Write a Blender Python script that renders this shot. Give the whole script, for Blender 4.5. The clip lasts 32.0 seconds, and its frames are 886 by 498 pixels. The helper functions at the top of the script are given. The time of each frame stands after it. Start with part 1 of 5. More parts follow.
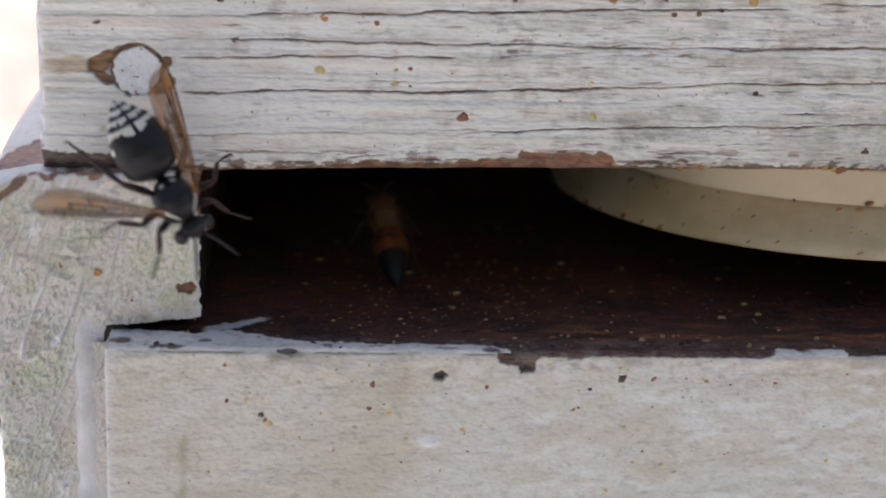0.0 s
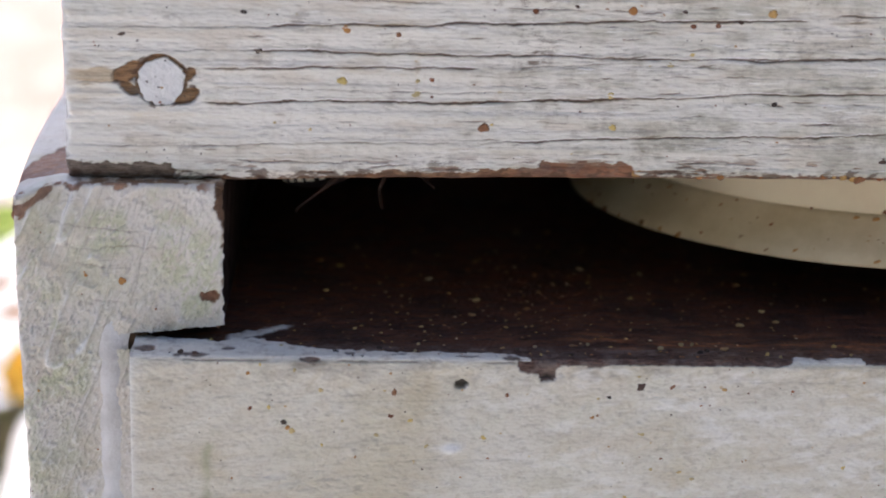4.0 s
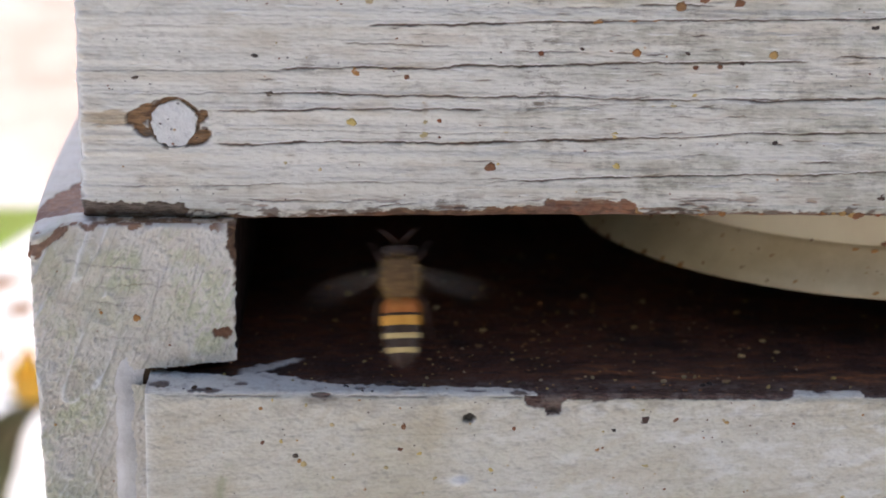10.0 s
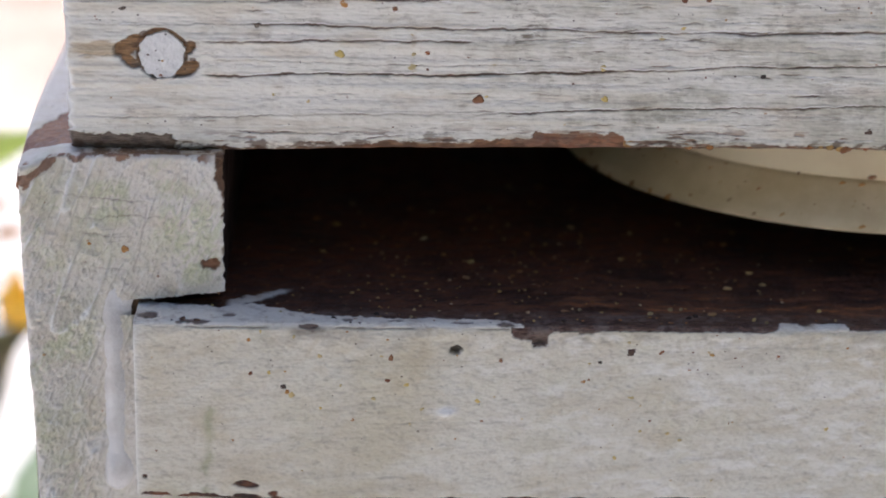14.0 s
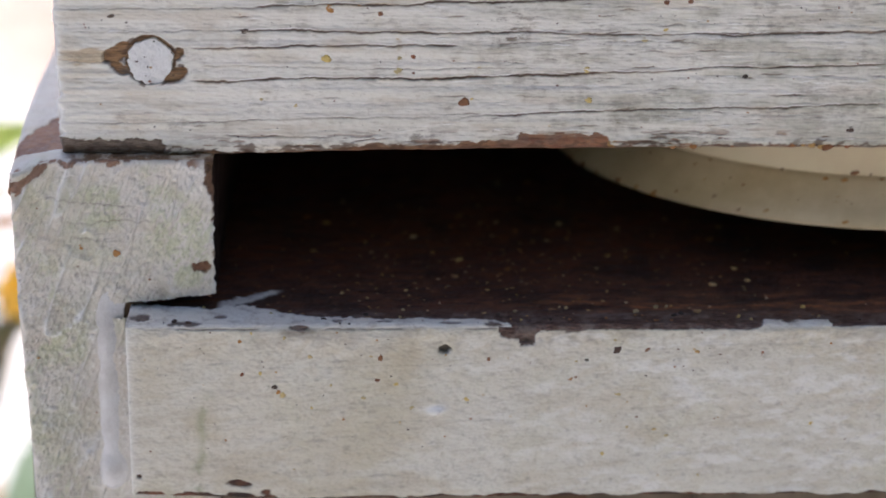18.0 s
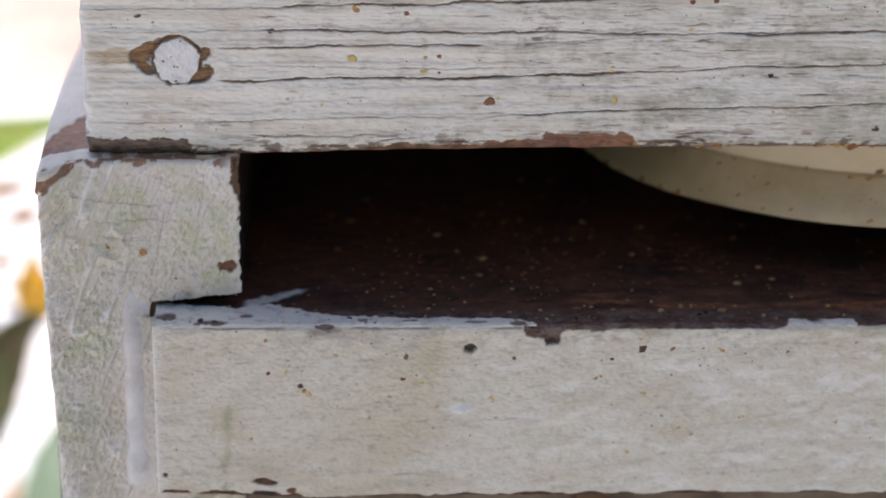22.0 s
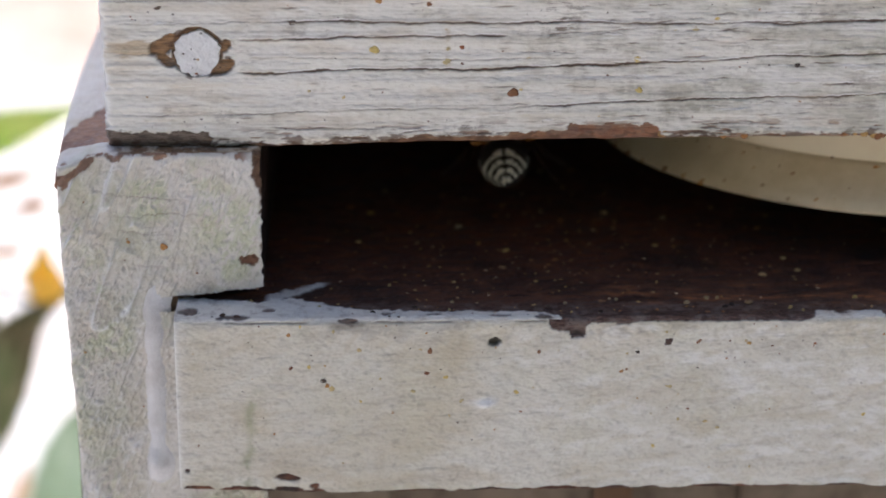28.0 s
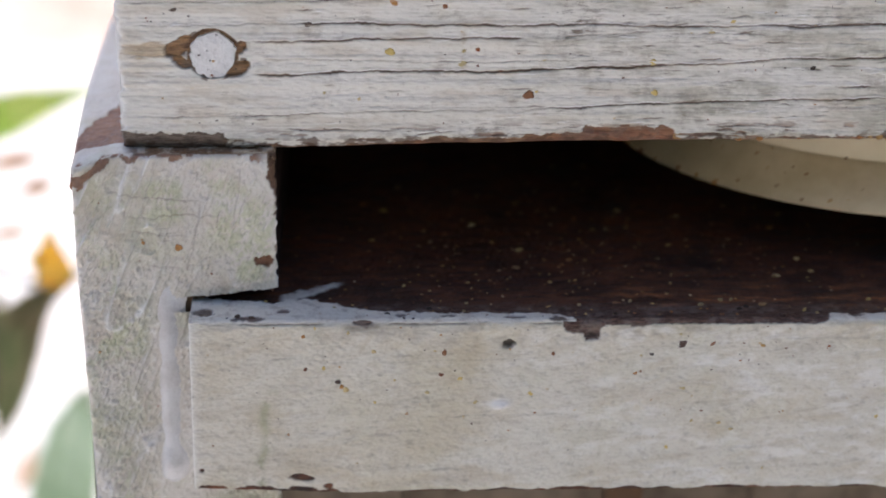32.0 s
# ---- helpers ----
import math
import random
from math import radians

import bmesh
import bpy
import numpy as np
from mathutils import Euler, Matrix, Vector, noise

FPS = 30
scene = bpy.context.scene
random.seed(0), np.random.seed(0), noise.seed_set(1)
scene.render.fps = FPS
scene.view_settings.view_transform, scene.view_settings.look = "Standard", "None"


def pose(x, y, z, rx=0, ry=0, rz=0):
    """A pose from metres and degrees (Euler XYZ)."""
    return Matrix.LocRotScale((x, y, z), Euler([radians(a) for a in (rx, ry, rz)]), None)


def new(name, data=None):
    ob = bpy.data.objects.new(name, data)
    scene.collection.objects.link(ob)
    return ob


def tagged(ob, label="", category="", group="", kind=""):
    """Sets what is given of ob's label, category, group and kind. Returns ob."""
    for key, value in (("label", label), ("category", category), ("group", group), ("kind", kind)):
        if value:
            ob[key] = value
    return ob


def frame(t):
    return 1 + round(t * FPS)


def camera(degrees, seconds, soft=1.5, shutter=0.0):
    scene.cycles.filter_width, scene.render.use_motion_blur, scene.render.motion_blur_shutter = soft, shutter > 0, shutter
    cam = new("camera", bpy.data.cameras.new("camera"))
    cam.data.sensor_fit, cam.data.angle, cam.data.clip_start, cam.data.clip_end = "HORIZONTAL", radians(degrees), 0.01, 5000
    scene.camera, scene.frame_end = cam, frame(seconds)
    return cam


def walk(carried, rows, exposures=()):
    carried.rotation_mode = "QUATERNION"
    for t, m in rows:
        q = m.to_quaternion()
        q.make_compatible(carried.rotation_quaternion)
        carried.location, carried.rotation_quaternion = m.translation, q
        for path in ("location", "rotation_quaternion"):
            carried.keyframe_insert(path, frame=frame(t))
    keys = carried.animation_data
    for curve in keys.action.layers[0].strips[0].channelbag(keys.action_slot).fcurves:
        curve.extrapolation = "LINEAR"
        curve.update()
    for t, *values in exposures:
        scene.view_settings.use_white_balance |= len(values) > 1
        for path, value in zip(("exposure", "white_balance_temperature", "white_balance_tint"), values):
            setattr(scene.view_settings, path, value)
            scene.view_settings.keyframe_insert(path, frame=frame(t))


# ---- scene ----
MM = 0.001
cam = camera(26.0, 32.0, soft=1.85, shutter=0.5)
PATH = [  # seconds, millimetres, degrees
    (0, -7.37, -204.3, 67.11, 74.843, -1.408, -2.459),
    (0.5, -7.39, -205.41, 66.25, 75.19, -1.4, -2.608),
    (1, -6.02, -205.59, 68.15, 74.848, -1.317, -2.188),
    (1.5, -7.9, -205.34, 65.43, 75.356, -1.461, -2.797),
    (2, -6.86, -205.18, 65.9, 75.159, -1.321, -2.467),
    (2.5, -6.7, -205.34, 65.62, 75.313, -1.313, -2.443),
    (3, -7.7, -205.56, 64.08, 75.603, -1.436, -2.481),
    (3.5, -8.64, -205.45, 70.26, 74.411, -1.453, -2.177),
    (5.5, -8.88, -205.41, 70.9, 74.254, -1.307, -2.212),
    (6, -9.94, -205.83, 72.61, 74.172, -1.387, -2.331),
    (6.5, -10.21, -206.03, 74.77, 73.854, -1.396, -2.257),
    (7, -9.17, -207.02, 76.09, 73.864, -1.203, -2.013),
    (7.5, -8.89, -207.45, 76.43, 73.956, -1.159, -2.245),
    (8, -9.79, -207.51, 76.02, 74.233, -1.225, -2.56),
    (8.5, -9.59, -206.74, 78.95, 73.596, -1.168, -2.377),
    (9, -9.96, -207.27, 78.64, 73.663, -1.174, -2.267),
    (9.5, -10.09, -208.04, 78.52, 73.765, -1.178, -2.062),
    (10, -10.02, -207.7, 79.23, 73.432, -1.209, -2.229),
    (10.5, -9.28, -207.17, 78.8, 73.33, -1.198, -2.108),
    (11, -9.66, -207.31, 79.27, 73.078, -1.297, -2.146),
    (11.5, -10.04, -207.69, 78.48, 72.667, -1.628, -2.206),
    (12, -10.09, -208.17, 79.39, 72.196, -1.556, -2.161),
    (12.5, -10.06, -208.25, 81.84, 71.547, -1.41, -2.283),
    (13, -9.79, -208.11, 79.48, 71.645, -1.395, -2.41),
    (13.5, -10.49, -207.41, 81.28, 71.011, -1.546, -2.393),
    (14, -10.04, -207.68, 80.69, 71.063, -1.544, -2.502),
    (14.5, -10.49, -207.53, 81.68, 70.702, -1.59, -2.712),
    (16.5, -7.2, -208.02, 85.1, 70.369, -1.182, -2.549),
    (17, -8.11, -208.36, 83.21, 70.497, -1.311, -2.797),
    (17.5, -8.47, -208.71, 82.44, 70.52, -1.209, -2.577),
    (18, -8.57, -209.42, 84.78, 70.26, -0.957, -2.664),
    (18.5, -8.48, -209.51, 84.33, 70.44, -0.917, -2.671),
    (19, -10.31, -209.07, 84.41, 70.453, -1.031, -2.628),
    (19.5, -9.25, -208.96, 85.59, 70.144, -0.981, -2.334),
    (20, -10.2, -208.67, 86.29, 69.891, -1.08, -2.392),
    (20.5, -11.04, -209.43, 86.44, 69.827, -0.897, -2.408),
    (21, -10.34, -209.97, 85.83, 69.995, -0.807, -2.234),
    (21.5, -10.68, -209.82, 85.94, 70.068, -0.847, -2.324),
    (22, -10.29, -209.37, 85.72, 70.005, -0.852, -2.349),
    (22.5, -10.95, -208.44, 88.17, 69.662, -0.879, -2.476),
    (23, -10.81, -208.95, 88.32, 69.795, -0.884, -2.316),
    (23.5, -11.24, -209.22, 88.33, 69.648, -0.937, -2.171),
    (24, -11.13, -209.74, 87.66, 70.038, -0.86, -2.261),
    (24.5, -11.95, -208.29, 86.64, 69.963, -0.987, -2.565),
    (25, -12.66, -207.26, 86.49, 69.948, -1.155, -2.487),
    (25.5, -13.5, -206.73, 86.62, 69.76, -1.162, -2.662),
    (27.5, -13.91, -206.71, 85.47, 69.59, -0.895, -2.336),
    (28, -12.91, -206.84, 85.9, 69.533, -0.568, -2.434),
    (28.5, -12.11, -206.06, 85.38, 69.248, -0.685, -2.066),
    (29, -13.8, -205.47, 85.28, 68.974, -0.907, -2.23),
    (29.5, -13.83, -206.55, 86.84, 68.846, -0.829, -2.355),
    (30, -11.64, -206.28, 87.28, 68.871, -0.692, -2.147),
    (30.5, -13.56, -205.6, 84.89, 69.202, -0.838, -2.476),
    (31, -14.62, -204.84, 87.74, 68.724, -0.929, -2.476),
    (31.5, -14.88, -205.18, 88.37, 68.864, -0.854, -2.554),
    (32, -14.76, -205.53, 89.47, 68.622, -0.755, -2.397),
]
walk(cam, [(t, pose(x * MM, y * MM, z * MM, rx, ry, rz)) for t, x, y, z, rx, ry, rz in PATH],
     [(0, 0.52, 5320, 13), (6, 0.54, 5320, 13), (12, 0.42, 5330, 12), (32, 0.42, 5360, 12)])
cam.data.dof.use_dof = True
cam.data.dof.focus_distance = 0.2235
cam.data.dof.aperture_fstop = 17.0

# ---- daylight: the hive front lies in its own shade, the ground behind it in the sun ----
SUN_EL, SUN_AZ = radians(50), radians(12)  # azimuth from +y towards +x
world = bpy.data.worlds.new("open_sky")
scene.world = world
world.use_nodes = True
wn = world.node_tree
sky = wn.nodes.new("ShaderNodeTexSky")
sky.sky_type, sky.sun_disc = "NISHITA", False
sky.sun_elevation, sky.sun_rotation = SUN_EL, SUN_AZ
sky.dust_density, sky.air_density, sky.ozone_density = 7.0, 0.8, 0.4
wn.links.new(sky.outputs[0], wn.nodes["Background"].inputs[0])
wn.nodes["Background"].inputs[1].default_value = 0.15
sun = new("sun", bpy.data.lights.new("sun", "SUN"))
sun.data.energy, sun.data.angle, sun.data.color = 5.0, radians(0.6), (1.0, 0.94, 0.86)
sun_way = Vector((math.sin(SUN_AZ) * math.cos(SUN_EL), math.cos(SUN_AZ) * math.cos(SUN_EL), math.sin(SUN_EL)))
sun.matrix_world = Matrix.Translation(sun_way * 3) @ sun_way.to_track_quat("Z", "Y").to_matrix().to_4x4()


# ---- materials ----
class Nodes:
    """Small helper to write node materials in few lines."""

    def __init__(self, name, rough=0.6, metal=0.0, spec=0.4):
        self.mat = bpy.data.materials.new(name)
        self.mat.use_nodes = True
        self.tree = self.mat.node_tree
        self.bsdf = self.tree.nodes["Principled BSDF"]
        self.bsdf.inputs["Roughness"].default_value = rough
        self.bsdf.inputs["Metallic"].default_value = metal
        self.bsdf.inputs["Specular IOR Level"].default_value = spec
        self.coords = self.tree.nodes.new("ShaderNodeTexCoord").outputs["Object"]

    def put(self, socket, value):
        if isinstance(value, bpy.types.NodeSocket):
            self.tree.links.new(value, socket)
        else:
            socket.default_value = value

    def noise(self, scale, detail=4.0, rough=0.6, stretch=(1, 1, 1), distort=0.0, tilt=0.0):
        m = self.tree.nodes.new("ShaderNodeMapping")
        m.vector_type = "TEXTURE"
        m.inputs["Scale"].default_value = tuple(1 / c for c in stretch)
        m.inputs["Rotation"].default_value = (0, radians(-tilt), 0)
        self.tree.links.new(self.coords, m.inputs["Vector"])
        n = self.tree.nodes.new("ShaderNodeTexNoise")
        self.tree.links.new(m.outputs[0], n.inputs["Vector"])
        for key, v in (("Scale", scale), ("Detail", detail), ("Roughness", rough), ("Distortion", distort)):
            n.inputs[key].default_value = v
        return n.outputs["Fac"]

    def ramp(self, fac, lo, hi, a=0.0, b=1.0):
        n = self.tree.nodes.new("ShaderNodeMapRange")
        n.interpolation_type = "SMOOTHSTEP"
        self.put(n.inputs[0], fac)
        for i, v in enumerate((lo, hi, a, b)):
            n.inputs[i + 1].default_value = v
        return n.outputs[0]

    def mix(self, fac, a, b, how="MIX"):
        n = self.tree.nodes.new("ShaderNodeMix")
        n.data_type, n.blend_type = "RGBA", how
        self.put(n.inputs[0], fac)
        for i, v in ((6, a), (7, b)):
            self.put(n.inputs[i], (*v, 1) if isinstance(v, tuple) else v)
        return n.outputs[2]

    def math(self, how, a, b=0.0):
        n = self.tree.nodes.new("ShaderNodeMath")
        n.operation = how
        self.put(n.inputs[0], a)
        self.put(n.inputs[1], b)
        return n.outputs[0]

    def layer(self, name):
        n = self.tree.nodes.new("ShaderNodeAttribute")
        n.attribute_name = name
        return n.outputs["Fac"]

    def rand(self):
        return self.tree.nodes.new("ShaderNodeObjectInfo").outputs["Random"]

    def island(self):
        return self.tree.nodes.new("ShaderNodeNewGeometry").outputs["Random Per Island"]

    def bump(self, height, strength, distance):
        n = self.tree.nodes.new("ShaderNodeBump")
        n.inputs["Strength"].default_value, n.inputs["Distance"].default_value = strength, distance
        self.put(n.inputs["Height"], height)
        self.tree.links.new(n.outputs[0], self.bsdf.inputs["Normal"])

    def done(self, colour, rough=None):
        self.put(self.bsdf.inputs["Base Color"], (*colour, 1) if isinstance(colour, tuple) else colour)
        if rough is not None:
            self.put(self.bsdf.inputs["Roughness"], rough)
        return self.mat


def old_paint(m, paint, dim, green, grain_stretch, streak, green_at, relief=0.0001, tilt=0.0, stained=0.42):
    """Colour and relief of weathered white paint: algae clouds, faint grain, fine speckle."""
    grain = m.noise(1300, 5, 0.65, grain_stretch, 0.0, tilt)
    hair = m.noise(4200, 4, 0.7, grain_stretch, 0.0, tilt)
    speck = m.noise(1500, 5, 0.72)
    cloud = m.noise(38, 5, 0.6)
    mottle = m.noise(420, 6, 0.7)
    col = m.mix(m.ramp(cloud, 0.35, 0.68), paint, dim)
    col = m.mix(m.ramp(m.noise(60, 5, 0.65), *green_at, 0, 0.8), col, green)
    col = m.mix(m.math("MULTIPLY", m.ramp(grain, 0.50, 0.74), streak), col, (0.44, 0.39, 0.32))
    col = m.mix(m.math("MULTIPLY", m.ramp(hair, 0.52, 0.74), streak), col, (0.42, 0.36, 0.28))
    col = m.mix(m.math("MULTIPLY", m.ramp(mottle, 0.50, 0.72), 0.34), col, (0.56, 0.49, 0.38))
    col = m.mix(m.math("MULTIPLY", m.ramp(speck, 0.58, 0.72), 0.4), col, (0.40, 0.34, 0.26))
    col = m.mix(m.math("MULTIPLY", m.ramp(speck, 0.45, 0.30), 0.4), col, (0.88, 0.865, 0.82))
    stain = m.noise(230, 6, 0.72, tuple(max(c, 0.4) for c in grain_stretch), 0.6, tilt)
    col = m.mix(m.math("MULTIPLY", m.ramp(stain, 0.54, 0.72), m.ramp(m.noise(55, 4, 0.6), 0.42, 0.66, 0.04, stained)), col, (0.47, 0.42, 0.34))
    h = m.math("ADD", m.math("MULTIPLY", grain, 0.45), m.math("ADD", m.math("MULTIPLY", hair, 0.15), m.math("MULTIPLY", speck, 0.45)))
    m.bump(h, 1.0, relief)
    return col, grain, hair, mottle


def weathered_paint(name, paint, dim, green, grain_stretch, streak=0.5, green_at=(0.5, 0.66), relief=0.0001, stained=0.42):
    """Old white oil paint, with bare wood and red primer where the paint is gone."""
    m = Nodes(name, rough=0.6, spec=0.3)
    col, grain, hair, mottle = old_paint(m, paint, dim, green, grain_stretch, streak, green_at, relief, 0.0, stained)
    col = m.mix(m.layer("tan"), col, m.mix(m.ramp(hair, 0.35, 0.65), (0.60, 0.49, 0.33), (0.46, 0.36, 0.23)))
    # Grey-olive tone that also carries light fall-off painted into the paint.
    col = m.mix(m.math("MULTIPLY", m.layer("olive_dimming"), m.ramp(mottle, 0.35, 0.62, 0.35, 1.0)), col, (0.50, 0.48, 0.39))
    col = m.mix(m.layer("algae"), col, m.mix(m.ramp(mottle, 0.35, 0.65), (0.60, 0.615, 0.39), (0.44, 0.475, 0.265)))
    # White chips of paint, and highlights painted on ridge tops and crack lips.
    col = m.mix(m.layer("chalk_and_glint"), col, (0.88, 0.865, 0.83))
    grime = m.math("MULTIPLY", m.layer("dirt"), m.ramp(m.math("ADD", m.math("MULTIPLY", grain, 0.35), m.math("ADD", m.math("MULTIPLY", hair, 0.3), m.math("MULTIPLY", mottle, 0.35))), 0.50, 0.56))
    col = m.mix(grime, col, (0.23, 0.19, 0.145))
    wood = m.mix(m.ramp(hair, 0.35, 0.65), (0.37, 0.22, 0.105), (0.15, 0.088, 0.05))
    wood = m.mix(m.math("MULTIPLY", m.ramp(mottle, 0.45, 0.7), 0.6), wood, (0.20, 0.165, 0.13))
    red = m.mix(m.ramp(mottle, 0.35, 0.7), (0.31, 0.15, 0.08), (0.16, 0.072, 0.047))
    wood = m.mix(m.layer("primer"), wood, red)
    wood = m.mix(m.layer("grey"), wood, m.mix(m.ramp(hair, 0.4, 0.6), (0.27, 0.215, 0.17), (0.13, 0.10, 0.08)))
    col = m.mix(m.layer("bare"), col, wood)
    col = m.mix(m.layer("crack"), col, (0.115, 0.066, 0.04))
    return m.done(col, m.ramp(grain, 0.3, 0.8, 0.45, 0.8))


PAINT_BOARD = weathered_paint("weathered_white_paint", (0.825, 0.795, 0.72), (0.765, 0.735, 0.655), (0.76, 0.72, 0.60), (0.12, 1, 1), 0.1, (0.52, 0.68), 0.00012, 0.18)
PAINT_RAIL = weathered_paint("chalky_white_paint", (0.76, 0.72, 0.655), (0.65, 0.61, 0.545), (0.58, 0.57, 0.43), (1, 1, 1), 0.12, (0.50, 0.68), 0.00013)
SIDE_PAINT = weathered_paint("side_white_paint", (0.76, 0.745, 0.72), (0.68, 0.66, 0.63), (0.62, 0.62, 0.5), (1, 0.06, 1), 0.3, (0.55, 0.72))


def floor_paint():
    """The bottom board: cream paint on its front, stained dark wood inside."""
    m = Nodes("bottom_board_paint_and_wood", rough=0.6, spec=0.3)
    paint, grain, hair, mottle = old_paint(m, (0.785, 0.755, 0.66), (0.72, 0.685, 0.585), (0.69, 0.66, 0.52), (0.22, 1, 1), 0.3, (0.48, 0.68), 0.00017, 6.0)
    wash = m.noise(70, 6, 0.7, (0.3, 1, 1), 0.8, 9.0)
    paint = m.mix(m.math("MULTIPLY", m.ramp(wash, 0.45, 0.66), 0.34), paint, (0.55, 0.46, 0.30))
    paint = m.mix(m.math("MULTIPLY", m.ramp(m.noise(210, 6, 0.7, (0.35, 1, 1), 0.9, 10.0), 0.48, 0.66), 0.4), paint, (0.57, 0.48, 0.31))
    paint = m.mix(m.math("MULTIPLY", m.ramp(m.noise(420, 6, 0.72, (0.12, 1, 1), 0.5, 8.0), 0.52, 0.68), 0.45), paint, (0.50, 0.44, 0.34))
    paint = m.mix(m.math("MULTIPLY", m.ramp(m.noise(300, 7, 0.75), 0.53, 0.72), 0.3), paint, (0.46, 0.42, 0.32))
    paint = m.mix(m.math("MULTIPLY", m.ramp(m.noise(800, 5, 0.7), 0.52, 0.68), 0.34), paint, (0.46, 0.41, 0.30))
    paint = m.mix(m.layer("chalk_and_glint"), paint, (0.88, 0.86, 0.81))
    paint = m.mix(m.layer("algae"), paint, (0.40, 0.40, 0.24))
    lip = m.mix(m.ramp(mottle, 0.48, 0.70), (0.88, 0.83, 0.73), (0.60, 0.53, 0.44))
    paint = m.mix(m.layer("lip"), paint, lip)
    paint = m.mix(m.layer("dirt"), paint, (0.15, 0.12, 0.095))
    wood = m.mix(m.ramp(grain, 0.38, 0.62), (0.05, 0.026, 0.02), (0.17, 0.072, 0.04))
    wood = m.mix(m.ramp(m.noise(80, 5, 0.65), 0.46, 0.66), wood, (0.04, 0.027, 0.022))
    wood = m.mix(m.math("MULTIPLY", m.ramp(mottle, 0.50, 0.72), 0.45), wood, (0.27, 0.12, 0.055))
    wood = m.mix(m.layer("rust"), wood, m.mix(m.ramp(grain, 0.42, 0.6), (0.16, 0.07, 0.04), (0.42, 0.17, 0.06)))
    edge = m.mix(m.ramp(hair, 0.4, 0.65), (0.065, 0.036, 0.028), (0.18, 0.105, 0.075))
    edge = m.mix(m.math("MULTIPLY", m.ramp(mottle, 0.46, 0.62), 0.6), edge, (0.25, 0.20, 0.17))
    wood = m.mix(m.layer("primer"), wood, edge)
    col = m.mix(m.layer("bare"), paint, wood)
    col = m.mix(m.layer("crack"), col, (0.05, 0.036, 0.028))
    return m.done(col, m.ramp(grain, 0.3, 0.8, 0.45, 0.75))


FLOOR_WOOD = floor_paint()


def plain(name, a, b, scale=200, rough=0.5, bump=0.15, dist=0.0002, spec=0.4, stretch=(1, 1, 1)):
    """Two tones of one colour, mottled, with fine relief."""
    m = Nodes(name, rough, spec=spec)
    n = m.noise(scale, 5, 0.65, stretch)
    m.bump(m.noise(scale * 3, 4, 0.6, stretch), bump, dist)
    return m.done(m.mix(m.ramp(n, 0.35, 0.7), a, b), m.ramp(n, 0.2, 0.8, max(rough - 0.12, 0.03), min(rough + 0.12, 1)))


NAIL_PAINT = plain("painted_nail", (0.84, 0.825, 0.80), (0.76, 0.74, 0.71), 500, 0.55, 0.6, 0.0004)
OLD_WOOD = plain("old_wood", (0.25, 0.17, 0.09), (0.10, 0.07, 0.045), 34, 0.8, 0.4, 0.0004, 0.2, (0.8, 1, 0.6))
GREY_WOOD = plain("greyed_board", (0.26, 0.21, 0.155), (0.14, 0.11, 0.08), 130, 0.85, 0.5, 0.0006, 0.2)
RUSTY_WOOD = plain("rust_stained_board", (0.13, 0.09, 0.06), (0.19, 0.11, 0.06), 90, 0.85, 0.5, 0.0006, 0.2)
# Near-black brown for the rail's inner side face.
NEAR_BLACK = plain("near_black_wood", (0.022, 0.013, 0.010), (0.012, 0.008, 0.007), 200, 0.8, 0.3, 0.0004, 0.1)
INNER_WOOD = plain("propolised_wood", (0.07, 0.035, 0.02), (0.035, 0.02, 0.014), 120, 0.7, 0.3, 0.0004, 0.2)
CAULK = plain("white_caulk", (0.79, 0.775, 0.765), (0.60, 0.575, 0.55), 220, 0.28, 0.5, 0.0005, 0.5)
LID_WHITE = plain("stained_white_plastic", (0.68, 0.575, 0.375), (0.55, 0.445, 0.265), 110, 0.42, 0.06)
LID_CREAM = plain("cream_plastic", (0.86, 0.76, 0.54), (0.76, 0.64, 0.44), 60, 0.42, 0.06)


def flecks(name, colours, rough=0.6):
    """Crumbs and stains, each of its own tone."""
    m = Nodes(name, rough)
    one = m.island()
    col = colours[0]
    for k, c in enumerate(colours[1:]):
        col = m.mix(m.ramp(one, (k + 0.6) / len(colours), (k + 1.2) / len(colours)), col, c)
    col = m.mix(m.math("MULTIPLY", m.ramp(m.noise(2500, 4, 0.7), 0.48, 0.65), 0.35), col, (0.09, 0.055, 0.035))
    m.bump(m.noise(3000, 4, 0.6), 0.5, 0.0002)
    return m.done(col)


PROPOLIS = flecks("propolis", [(0.18, 0.065, 0.025), (0.45, 0.22, 0.055), (0.30, 0.10, 0.03), (0.52, 0.32, 0.10), (0.25, 0.11, 0.045)], 0.5)
GRIME = flecks("dark_grime", [(0.06, 0.045, 0.035), (0.13, 0.095, 0.07), (0.09, 0.055, 0.04)], 0.8)
WAX = flecks("yellow_wax", [(0.66, 0.50, 0.16), (0.60, 0.48, 0.28), (0.52, 0.42, 0.20)])
POLLEN = flecks("pollen_crumbs", [(0.32, 0.16, 0.06), (0.62, 0.40, 0.12), (0.74, 0.62, 0.38), (0.40, 0.20, 0.08), (0.34, 0.20, 0.10), (0.62, 0.46, 0.18)], 0.8)


